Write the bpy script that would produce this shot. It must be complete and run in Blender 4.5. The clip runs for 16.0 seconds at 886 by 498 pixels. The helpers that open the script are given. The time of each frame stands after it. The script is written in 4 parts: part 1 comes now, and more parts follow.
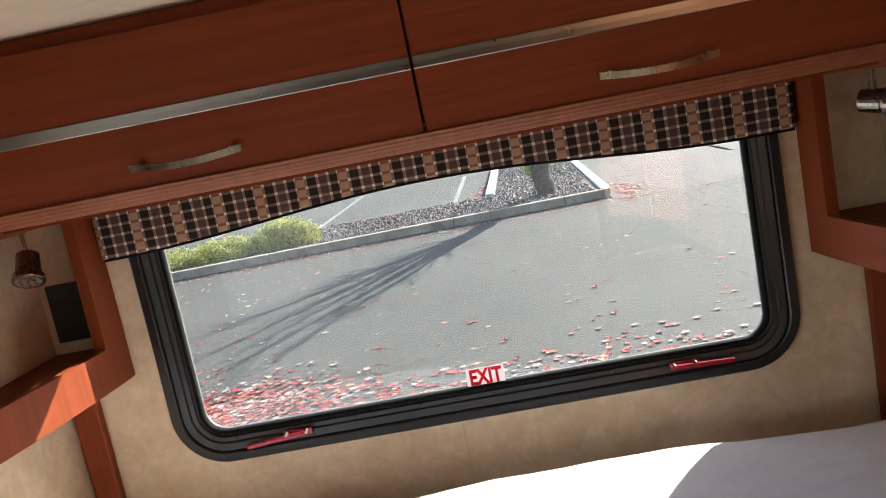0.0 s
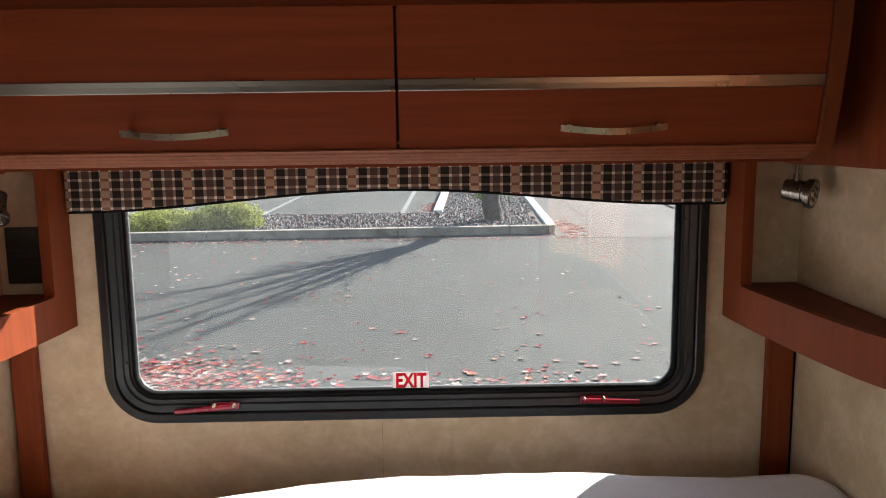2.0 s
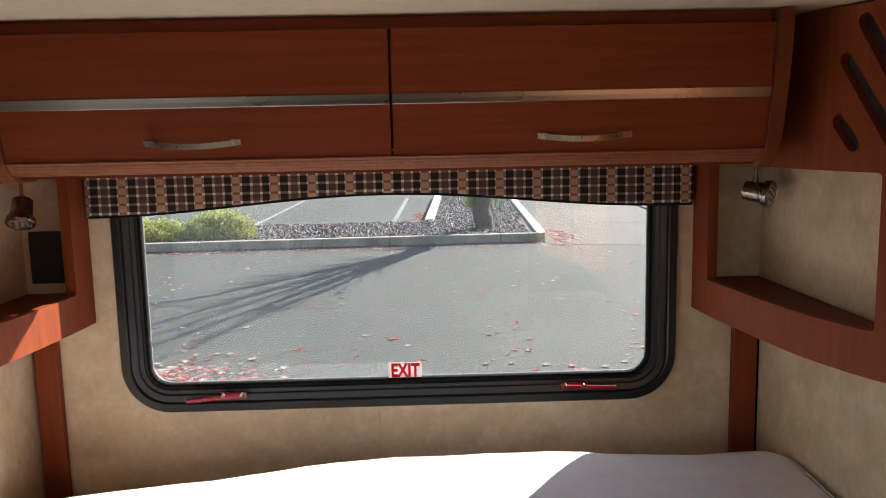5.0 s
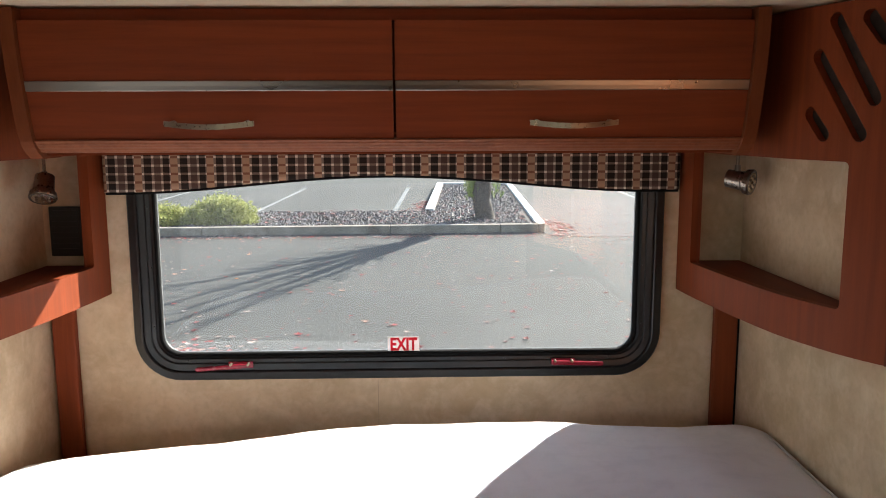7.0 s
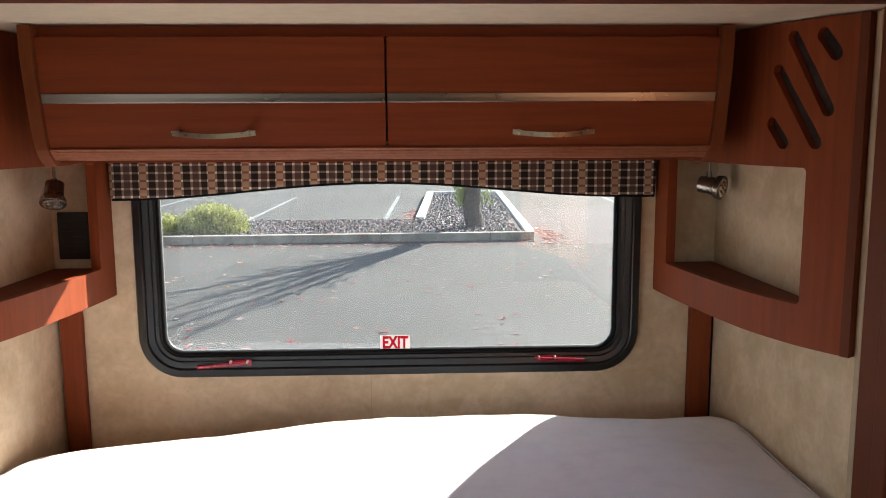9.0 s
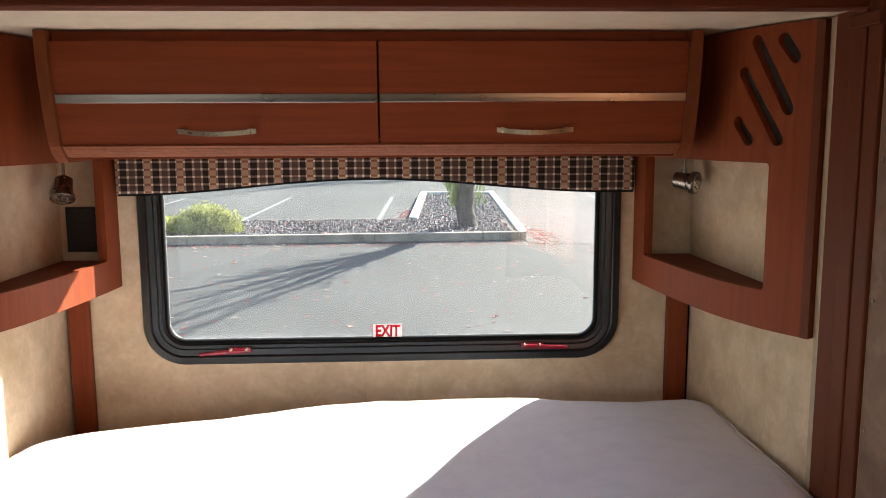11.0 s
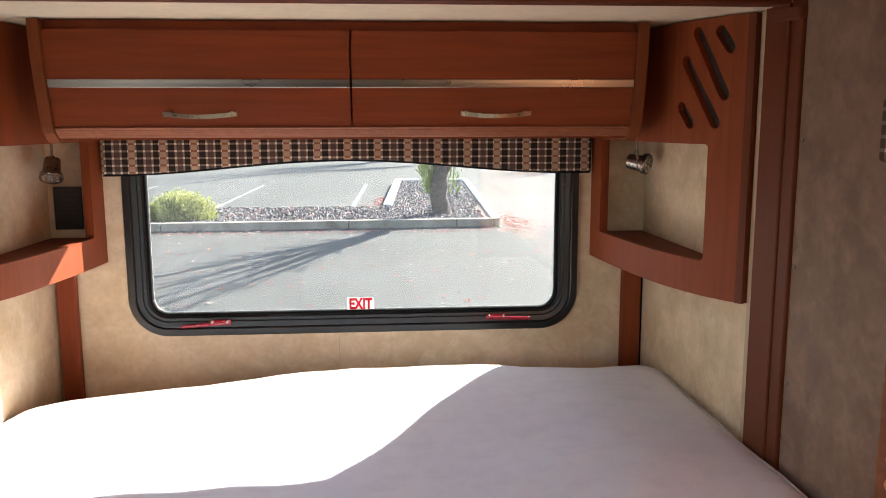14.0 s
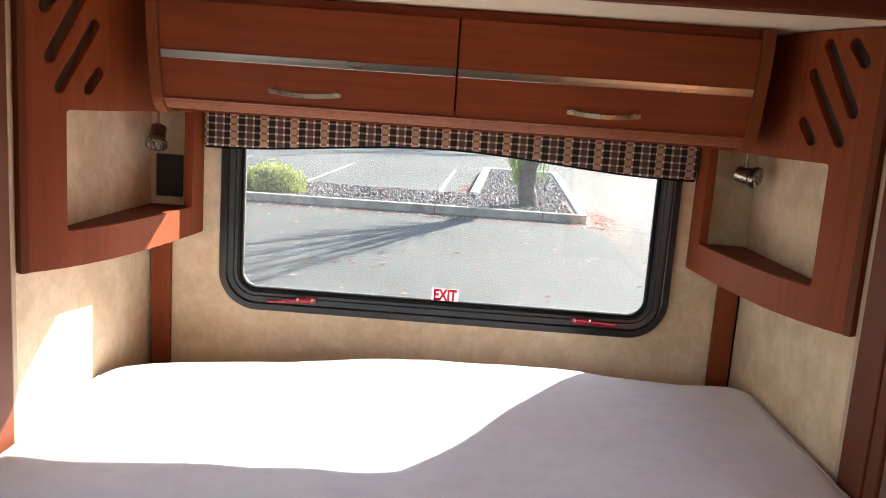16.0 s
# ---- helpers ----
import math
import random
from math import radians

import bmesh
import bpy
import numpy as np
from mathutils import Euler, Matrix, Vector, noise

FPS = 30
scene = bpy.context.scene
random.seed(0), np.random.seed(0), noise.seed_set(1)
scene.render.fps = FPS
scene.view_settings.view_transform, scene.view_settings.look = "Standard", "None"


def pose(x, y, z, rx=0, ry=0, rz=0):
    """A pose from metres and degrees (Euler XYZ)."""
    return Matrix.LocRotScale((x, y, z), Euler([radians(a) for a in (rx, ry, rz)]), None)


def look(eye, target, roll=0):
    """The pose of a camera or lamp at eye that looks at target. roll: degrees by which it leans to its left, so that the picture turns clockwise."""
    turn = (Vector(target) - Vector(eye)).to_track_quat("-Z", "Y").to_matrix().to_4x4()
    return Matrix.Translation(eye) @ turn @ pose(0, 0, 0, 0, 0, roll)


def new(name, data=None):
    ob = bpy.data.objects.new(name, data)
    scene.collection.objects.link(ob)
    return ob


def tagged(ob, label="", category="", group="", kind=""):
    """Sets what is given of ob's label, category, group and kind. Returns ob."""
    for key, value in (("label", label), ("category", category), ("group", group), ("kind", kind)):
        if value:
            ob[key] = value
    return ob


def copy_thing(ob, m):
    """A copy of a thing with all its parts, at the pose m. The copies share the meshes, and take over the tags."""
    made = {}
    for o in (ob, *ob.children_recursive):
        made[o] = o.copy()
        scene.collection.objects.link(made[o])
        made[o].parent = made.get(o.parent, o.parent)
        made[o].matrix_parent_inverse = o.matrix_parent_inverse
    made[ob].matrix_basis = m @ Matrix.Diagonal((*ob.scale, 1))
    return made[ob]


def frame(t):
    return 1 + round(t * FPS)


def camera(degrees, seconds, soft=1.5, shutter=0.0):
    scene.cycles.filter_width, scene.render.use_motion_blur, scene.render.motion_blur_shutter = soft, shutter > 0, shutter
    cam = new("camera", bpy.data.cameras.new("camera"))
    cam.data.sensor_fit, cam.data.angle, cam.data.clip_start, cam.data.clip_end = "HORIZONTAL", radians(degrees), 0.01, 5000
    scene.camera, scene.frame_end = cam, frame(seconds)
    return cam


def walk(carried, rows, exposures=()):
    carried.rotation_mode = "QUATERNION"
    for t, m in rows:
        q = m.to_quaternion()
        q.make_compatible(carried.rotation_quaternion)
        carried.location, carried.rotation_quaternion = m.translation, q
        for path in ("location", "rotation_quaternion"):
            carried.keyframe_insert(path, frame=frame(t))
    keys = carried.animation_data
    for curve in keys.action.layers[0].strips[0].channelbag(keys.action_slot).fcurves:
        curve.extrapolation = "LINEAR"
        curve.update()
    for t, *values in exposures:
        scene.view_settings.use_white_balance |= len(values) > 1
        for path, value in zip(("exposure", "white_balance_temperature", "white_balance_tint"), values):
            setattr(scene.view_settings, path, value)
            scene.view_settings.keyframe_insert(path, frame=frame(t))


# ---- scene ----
cam = camera(56.4, 16.0, soft=1.0)
PATH = [
    (0, (0.034, -0.0691, 1.5438), (-0.083, 1.9016, 1.2232), -11.19),
    (0.5, (0.043, -0.0938, 1.5662), (0.095, 1.8821, 1.2615), -5.32),
    (1, (0.023, -0.1282, 1.5601), (0.09, 1.8449, 1.2405), -1.09),
    (1.5, (0.023, -0.1571, 1.5627), (0.073, 1.8159, 1.2391), -0.72),
    (2, (0.02, -0.1782, 1.5619), (0.051, 1.798, 1.2561), -0.75),
    (2.5, (0.022, -0.2003, 1.5612), (0.053, 1.777, 1.2623), -1.35),
    (3, (0.025, -0.2263, 1.5626), (0.075, 1.7513, 1.2678), -1.82),
    (3.5, (0.02, -0.2463, 1.5617), (0.082, 1.7319, 1.2738), -1.9),
    (4, (0.019, -0.2693, 1.563), (0.073, 1.71, 1.2811), -1.91),
    (6.5, (0.019, -0.403, 1.5545), (0.076, 1.5737, 1.2556), -0.11),
    (7, (0.021, -0.4261, 1.5527), (0.072, 1.5497, 1.2469), -0.22),
    (7.5, (0.024, -0.4531, 1.5533), (0.085, 1.5236, 1.2554), -0.6),
    (8, (0.026, -0.4773, 1.5516), (0.104, 1.4998, 1.2598), -0.67),
    (8.5, (0.023, -0.5043, 1.5521), (0.102, 1.4733, 1.2642), -0.47),
    (9, (0.021, -0.5322, 1.5537), (0.095, 1.446, 1.2688), -0.28),
    (11.5, (0.027, -0.6658, 1.5471), (0.12, 1.3119, 1.2643), -0.25),
    (12, (0.027, -0.6899, 1.5465), (0.123, 1.2871, 1.2597), -0.14),
    (12.5, (0.029, -0.718, 1.545), (0.141, 1.2586, 1.2613), -0.22),
    (13, (0.033, -0.7481, 1.5437), (0.166, 1.227, 1.259), -0.38),
    (13.5, (0.035, -0.7734, 1.5401), (0.181, 1.1999, 1.2486), -0.46),
    (14, (0.034, -0.7835, 1.5387), (0.184, 1.1864, 1.2272), -0.16),
    (14.5, (0.032, -0.7817, 1.5346), (0.182, 1.185, 1.2033), 0.14),
    (15, (0.028, -0.7765, 1.5373), (0.152, 1.1904, 1.197), 0.6),
    (15.5, (0.024, -0.7599, 1.5484), (0.092, 1.2123, 1.2227), 1.81),
    (16, (0.013, -0.7428, 1.5494), (-0.033, 1.2264, 1.2029), 4.02),
]
walk(cam, [(t, look(eye, target, roll)) for t, eye, target, roll in PATH], exposures=[(0.0, 2.02), (0.8, 1.82), (4.0, 1.80), (7.0, 1.98), (9.0, 2.08), (11.5, 2.36), (13.0, 2.50), (16.0, 2.56)])

# ---- world and light ----
SUN_WAY = Vector((-0.82, -1.0, -0.80)).normalized()
world = bpy.data.worlds.new("world")
scene.world = world
world.use_nodes = True
wn = world.node_tree
sky = wn.nodes.new("ShaderNodeTexSky")
sky.sky_type, sky.sun_disc = "NISHITA", False
sky.sun_elevation = math.asin(-SUN_WAY.z)
sky.sun_rotation = math.atan2(-SUN_WAY.x, -SUN_WAY.y)
wn.nodes["Background"].inputs[1].default_value = 0.11
wn.links.new(sky.outputs[0], wn.nodes["Background"].inputs[0])
sun = new("sun", bpy.data.lights.new("sun", "SUN"))
sun.data.energy, sun.data.angle, sun.data.color = 5.0, radians(0.6), (1.0, 0.965, 0.905)
sun.matrix_world = look((0, 0, 0), SUN_WAY)


def fill_lamp(eye, target, width, height, watts, tint=(1.0, 0.97, 0.93)):
    """An area lamp at a cabin opening that fills the room with light."""
    lamp = new("skylight", bpy.data.lights.new("skylight", "AREA"))
    lamp.data.shape, lamp.data.size, lamp.data.size_y, lamp.data.energy = "RECTANGLE", width, height, watts
    lamp.data.color = tint
    lamp.matrix_world = look(eye, target)


# rear and west lamps: added fill, no window is known on those sides
fill_lamp((-0.06, -2.585, 1.55), (-0.06, 1.0, 1.35), 1.1, 0.55, 0.08)
fill_lamp((-0.856, -0.22, 1.18), (1.0, 0.75, 1.0), 1.1, 0.5, 0.32)
# east lamp stands in for the drawn shade glowing orange in the sun
fill_lamp((0.775, -0.22, 1.20), (-1.0, 0.45, 1.15), 1.1, 0.5, 1.08, (1.0, 0.52, 0.30))

# ---- materials ----


class Mat:
    """A node material under construction, with short calls for its nodes."""

    def __init__(self, name, rough=0.5, metal=0.0, spec=0.5):
        self.m = bpy.data.materials.new(name)
        self.m.use_nodes = True
        self.n, self.l = self.m.node_tree.nodes, self.m.node_tree.links
        self.b = self.n["Principled BSDF"]
        self.b.inputs["Roughness"].default_value = rough
        self.b.inputs["Metallic"].default_value = metal
        self.b.inputs["Specular IOR Level"].default_value = spec

    def node(self, kind, **values):
        nd = self.n.new(kind)
        for k, v in values.items():
            nd.inputs[k.replace("_", " ")].default_value = v
        return nd

    def coords(self, scale=(1, 1, 1), rot=(0, 0, 0)):
        geo = self.n.new("ShaderNodeNewGeometry")
        mp = self.n.new("ShaderNodeMapping")
        mp.inputs["Scale"].default_value = scale
        mp.inputs["Rotation"].default_value = [radians(a) for a in rot]
        self.l.new(geo.outputs["Position"], mp.inputs["Vector"])
        return mp.outputs[0]

    def noise(self, scale, detail=4.0, vec=None, rough=0.55, distort=0.0):
        nd = self.node("ShaderNodeTexNoise", Scale=scale, Detail=detail, Roughness=rough, Distortion=distort)
        self.l.new(vec or self.coords(), nd.inputs["Vector"])
        return nd.outputs["Fac"]

    def ramp(self, fac, *stops):
        nd = self.n.new("ShaderNodeValToRGB")
        el = nd.color_ramp.elements
        while len(el) < len(stops):
            el.new(0.5)
        for e, (pos, col) in zip(el, stops):
            e.position = pos
            e.color = (*col, 1) if len(col) == 3 else col
        self.l.new(fac, nd.inputs[0])
        return nd.outputs[0]

    def mix(self, fac, a, b, mode="MIX"):
        nd = self.n.new("ShaderNodeMix")
        nd.data_type, nd.blend_type = "RGBA", mode
        for sock, v in ((nd.inputs[0], fac), (nd.inputs[6], a), (nd.inputs[7], b)):
            if isinstance(v, (int, float)):
                sock.default_value = v
            elif isinstance(v, tuple):
                sock.default_value = (*v, 1)
            else:
                self.l.new(v, sock)
        return nd.outputs[2]

    def math(self, op, a, b=0.0):
        nd = self.n.new("ShaderNodeMath")
        nd.operation = op
        for sock, v in ((nd.inputs[0], a), (nd.inputs[1], b)):
            if isinstance(v, (int, float)):
                sock.default_value = v
            else:
                self.l.new(v, sock)
        return nd.outputs[0]

    def color(self, out):
        if isinstance(out, tuple):
            self.b.inputs["Base Color"].default_value = (*out, 1)
        else:
            self.l.new(out, self.b.inputs["Base Color"])
        return self

    def rough(self, out):
        self.l.new(out, self.b.inputs["Roughness"])
        return self

    def bump(self, height, strength=0.2, dist=0.002):
        nd = self.node("ShaderNodeBump", Strength=strength, Distance=dist)
        self.l.new(height, nd.inputs["Height"])
        self.l.new(nd.outputs[0], self.b.inputs["Normal"])
        return self


def wood(name, scale, gloss=1.0, base=(0.258, 0.050, 0.0145), dark=(0.178, 0.032, 0.0095)):
    m = Mat(name, 0.5, spec=0.18 * gloss)
    v = m.coords(scale)
    grain = m.noise(1.0, 6, v, 0.65, 0.6)
    fine = m.noise(5.0, 3, v, 0.6)
    blot = m.noise(3.0, 2)
    c = m.ramp(grain, (0.3, dark), (0.62, base))
    c = m.mix(m.math("MULTIPLY", fine, 0.35), c, (0.080, 0.021, 0.010))
    c = m.mix(m.math("MULTIPLY", blot, 0.3), c, (0.26, 0.074, 0.024))
    m.color(c).bump(fine, 0.08, 0.001)
    m.rough(m.ramp(grain, (0.2, (1 - 0.56 * gloss,) * 3), (0.8, (1 - 0.42 * gloss,) * 3)))
    return m.m


WOOD_X = wood("cherry wood, grain along x", (2.2, 60, 60))
WOOD_Z = wood("cherry wood, upright grain", (55, 55, 2.2))
WOOD_Y = wood("cherry wood, grain along y", (55, 2.2, 60), 0.3)
SHELF = wood("dark cherry shelf lining", (55, 2.2, 60), 0.8, (0.20, 0.062, 0.036), (0.14, 0.040, 0.024))
TRIM = wood("dark cherry trim, upright grain", (55, 55, 2.2), 1.0, (0.108, 0.026, 0.012), (0.078, 0.018, 0.008))
TRIM_X = wood("dark cherry trim, grain along x", (2.2, 60, 60), 1.0, (0.108, 0.026, 0.012), (0.078, 0.018, 0.008))
# paler, pinker cherry: light bounced up from the mattress is put into it
LIT_EDGE = wood("cherry edge wood lightened for bounced light", (50, 50, 3), 1.0, (0.285, 0.100, 0.048), (0.20, 0.062, 0.027))

END = wood("golden cherry end panel", (50, 50, 3), 0.8, (0.215, 0.062, 0.022), (0.15, 0.040, 0.014))


def wallpaper(name, lo, hi, pale, dark):
    m = Mat(name, 0.55, spec=0.3)
    v = m.coords((1.0, 1.0, 1.0))
    big = m.noise(5.0, 4, v, 0.55, 0.3)
    mid = m.noise(19, 5, v, 0.6, 0.5)
    c = m.ramp(big, (0.34, lo), (0.66, hi))
    c = m.mix(m.ramp(mid, (0.44, (0, 0, 0)), (0.66, (0.55,) * 3)), c, pale)
    c = m.mix(m.ramp(m.noise(8, 5, v, 0.6, 0.6), (0.50, (0, 0, 0)), (0.70, (0.5,) * 3)), c, dark)
    c = m.mix(m.ramp(m.noise(70, 3, v), (0.45, (0, 0, 0)), (0.7, (0.25,) * 3)), c, dark)
    m.color(c).bump(m.noise(900, 2), 0.12, 0.0006)
    return m.m


WALL = wallpaper("beige mottled wall vinyl", (0.54, 0.395, 0.24), (0.71, 0.545, 0.365), (0.76, 0.62, 0.45), (0.45, 0.315, 0.185))
# same vinyl as WALL; the shade beside the camera is put into the colour
WALL_SHADED = wallpaper("mottled wall vinyl with shade in its colour", (0.158, 0.088, 0.056), (0.225, 0.135, 0.090), (0.278, 0.175, 0.124), (0.110, 0.058, 0.037))


def plain(name, col, rough=0.5, metal=0.0, vary=0.12, scale=30.0, spec=0.5):
    m = Mat(name, rough, metal, spec)
    f = m.noise(scale, 4)
    lo = tuple(c * (1 - vary) for c in col)
    hi = tuple(min(1, c * (1 + vary)) for c in col)
    m.color(m.ramp(f, (0.3, lo), (0.7, hi)))
    m.rough(m.ramp(m.noise(scale * 2.3, 3), (0.3, (rough * 0.85,) * 3), (0.7, (min(1, rough * 1.15),) * 3)))
    return m.m


CEIL = plain("off-white ceiling vinyl", (0.68, 0.565, 0.40), 0.6, vary=0.05)
BLACK = plain("black moulded plastic", (0.016, 0.017, 0.018), 0.34, vary=0.25, scale=60)
GASKET = plain("black rubber gasket", (0.008, 0.008, 0.008), 0.9, vary=0.2, spec=0.1)
RED = plain("translucent red plastic", (0.27, 0.013, 0.03), 0.25, vary=0.15)
NICKEL = plain("brushed nickel", (0.30, 0.235, 0.175), 0.30, 1.0, 0.08, 80)
STRIP = plain("brushed metal inlay", (0.30, 0.27, 0.23), 0.30, 1.0, 0.03, 6)
GUN = plain("dark nickel lamp metal", (0.26, 0.23, 0.20), 0.3, 1.0, 0.15, 60)
LENS = plain("clear reflector lens", (0.75, 0.72, 0.66), 0.15, 0.8, 0.2, 140)
SLOT = plain("cavity lining", (0.21, 0.155, 0.115), 0.8, vary=0.2)
WHITE_PLASTIC = plain("white plastic trim", (0.60, 0.53, 0.43), 0.4, vary=0.05)
# beige of the wall, for its narrow strips and seam
SLIVER = plain("pale beige sliver of wall", (0.42, 0.31, 0.20), 0.5, vary=0.1)
# dark brown that carries part of the shade inside the vent slots
CAVITY_SHADE = plain("slot backing, dark brown for cavity shade", (0.070, 0.050, 0.040), 0.85, vary=0.25)
ALU = plain("weathered aluminium", (0.10, 0.10, 0.10), 0.45, vary=0.08)
CARPET = plain("tan carpet", (0.24, 0.19, 0.14), 0.95, vary=0.2, scale=200)


def fabric():
    m = Mat("pale mattress ticking", 0.85, spec=0.2)
    c = m.ramp(m.noise(5, 3), (0.3, (0.73, 0.76, 0.84)), (0.7, (0.79, 0.82, 0.89)))
    c = m.mix(m.ramp(m.noise(22, 4, None, 0.65, 0.4), (0.48, (0, 0, 0)), (0.68, (0.3,) * 3)), c, (0.60, 0.63, 0.71))
    c = m.mix(m.ramp(m.noise(1.0, 3, m.coords((9, 34, 9), (0, 0, 20)), 0.6), (0.52, (0, 0, 0)), (0.74, (0.25,) * 3)), c, (0.585, 0.61, 0.69))
    weave = m.noise(1.0, 2, m.coords((700, 260, 700)))
    c = m.mix(m.math("MULTIPLY", weave, 0.16), c, (0.62, 0.61, 0.64))
    h = m.math("ADD", m.math("MULTIPLY", weave, 0.35), m.noise(14, 4))
    m.color(c).bump(h, 0.22, 0.005)
    return m.m


TICKING = fabric()


def plaid(name="black, brown and tan plaid", axis=0):
    """Woven check: black and brown squares between cream lines, with barred tan columns."""
    m = Mat(name, 0.9, spec=0.15)
    geo = m.n.new("ShaderNodeNewGeometry")
    sep = m.n.new("ShaderNodeSeparateXYZ")
    m.l.new(geo.outputs["Position"], sep.inputs[0])
    unit, row = 0.0803, 0.0187
    u = m.math("FRACT", m.math("DIVIDE", m.math("ADD", sep.outputs[axis], 0.541 + 124 * unit), unit))
    v = m.math("FRACT", m.math("DIVIDE", m.math("ADD", sep.outputs[2], 100 * row - 1.4729), row))
    black, brown, tan, line = (0.014, 0.010, 0.009), (0.080, 0.045, 0.036), (0.40, 0.25, 0.16), (0.20, 0.148, 0.118)
    cols = [(0.0, tan), (0.20, line), (0.265, black), (0.47, line), (0.545, brown), (0.73, line), (0.79, black), (0.965, line)]
    over = {tan: (0.22, 0.10, 0.058), line: (0.70, 0.60, 0.48), black: (0.155, 0.112, 0.088), brown: (0.20, 0.145, 0.112)}
    cols2 = [(p, over[c]) for p, c in cols]

    def stepped(fac, stops):
        nd = m.n.new("ShaderNodeValToRGB")
        nd.color_ramp.interpolation = "CONSTANT"
        el = nd.color_ramp.elements
        while len(el) < len(stops):
            el.new(0.5)
        for e, (pos, col) in zip(el, stops):
            e.position, e.color = pos, (*col, 1)
        m.l.new(fac, nd.inputs[0])
        return nd.outputs[0]

    a, b = stepped(u, cols), stepped(u, cols2)
    c = m.mix(stepped(v, [(0.0, (1, 1, 1)), (0.27, (0, 0, 0))]), a, b)
    thread = m.noise(1.0, 2, m.coords((1500, 1500, 500)))
    c = m.mix(m.math("MULTIPLY", thread, 0.2), c, (0.10, 0.07, 0.05))
    m.color(c).bump(thread, 0.25, 0.0008)
    return m.m


PLAID = plaid()
PLAID_Y = plaid("black, brown and tan plaid along y", 1)


def see_through(name, col, share):
    m = Mat(name, 0.8, spec=0.2)
    m.color(m.ramp(m.noise(40, 3), (0.3, tuple(c * 0.95 for c in col)), (0.7, col)))
    tr, mix = m.n.new("ShaderNodeBsdfTranslucent"), m.n.new("ShaderNodeMixShader")
    tr.inputs[0].default_value, mix.inputs[0].default_value = (*col, 1), share
    m.l.new(m.b.outputs[0], mix.inputs[1])
    m.l.new(tr.outputs[0], mix.inputs[2])
    m.l.new(mix.outputs[0], m.n["Material Output"].inputs["Surface"])
    return m.m


SHADE = see_through("pale pleated shade cloth", (0.62, 0.36, 0.22), 0.5)
STICKER = see_through("white sticker film", (0.66, 0.61, 0.61), 0.5)
STICKER_RED = see_through("red print", (0.80, 0.025, 0.05), 0.5)


def glass():
    m = Mat("window glass")
    out = m.n["Material Output"]
    clear, gloss = m.n.new("ShaderNodeBsdfTransparent"), m.n.new("ShaderNodeBsdfGlossy")
    clear.inputs[0].default_value = (0.905, 0.925, 0.92, 1)
    gloss.inputs["Roughness"].default_value = 0.0
    fres = m.node("ShaderNodeFresnel", IOR=1.45)
    mix = m.n.new("ShaderNodeMixShader")
    m.l.new(fres.outputs[0], mix.inputs[0])
    m.l.new(clear.outputs[0], mix.inputs[1])
    m.l.new(gloss.outputs[0], mix.inputs[2])
    dust = m.n.new("ShaderNodeBsdfTranslucent")
    dust.inputs[0].default_value = (0.95, 0.95, 1.0, 1)
    film = m.n.new("ShaderNodeMixShader")
    m.l.new(m.ramp(m.noise(3.5, 4), (0.3, (0.002,) * 3), (0.7, (0.006,) * 3)), film.inputs[0])
    m.l.new(mix.outputs[0], film.inputs[1])
    m.l.new(dust.outputs[0], film.inputs[2])
    m.l.new(film.outputs[0], out.inputs["Surface"])
    return m.m


GLASS = glass()


def asphalt():
    m = Mat("worn asphalt", 0.85, spec=0.2)
    v = m.coords()
    big = m.noise(0.35, 4, v, 0.6)
    stone = m.n.new("ShaderNodeTexVoronoi")
    stone.inputs["Scale"].default_value = 55
    m.l.new(v, stone.inputs["Vector"])
    grit = m.noise(36, 5, v, 0.82)
    c = m.ramp(big, (0.35, (0.056, 0.054, 0.047)), (0.7, (0.078, 0.075, 0.066)))
    c = m.mix(m.ramp(grit, (0.55, (0, 0, 0)), (0.62, (0.95,) * 3)), c, (0.225, 0.217, 0.198))
    c = m.mix(m.ramp(grit, (0.42, (0.95,) * 3), (0.475, (0, 0, 0))), c, (0.013, 0.013, 0.012))
    c = m.mix(m.ramp(m.noise(1.7, 3, v), (0.55, (0, 0, 0)), (0.8, (0.25,) * 3)), c, (0.035, 0.035, 0.034))
    m.color(c).bump(m.math("ADD", stone.outputs["Distance"], grit), 0.4, 0.005)
    return m.m


ASPHALT = asphalt()


def stone_like(name, lo, hi, scale, rough=0.85, bump=0.3, dist=0.004):
    m = Mat(name, rough, spec=0.3)
    a = m.noise(scale, 5, None, 0.65)
    b = m.noise(scale * 9, 3, None, 0.7)
    c = m.ramp(a, (0.3, lo), (0.7, hi))
    c = m.mix(m.ramp(b, (0.5, (0, 0, 0)), (0.72, (0.4,) * 3)), c, tuple(x * 0.55 for x in lo))
    m.color(c).bump(b, bump, dist)
    return m.m


CONCRETE = stone_like("weathered concrete", (0.056, 0.047, 0.043), (0.084, 0.071, 0.065), 0.9)
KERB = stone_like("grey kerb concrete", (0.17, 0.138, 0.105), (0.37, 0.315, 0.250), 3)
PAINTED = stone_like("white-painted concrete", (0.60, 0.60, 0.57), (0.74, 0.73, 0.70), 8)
LINE = stone_like("worn white road paint", (0.12, 0.12, 0.115), (0.27, 0.265, 0.255), 9)
TAR = stone_like("dark seam sealant", (0.030, 0.028, 0.028), (0.055, 0.050, 0.048), 6)
SOIL = stone_like("dark planting soil", (0.055, 0.038, 0.028), (0.10, 0.072, 0.055), 6)
BARK = stone_like("grey-brown tree bark", (0.060, 0.048, 0.040), (0.20, 0.160, 0.130), 16, 0.9, 0.9, 0.02)


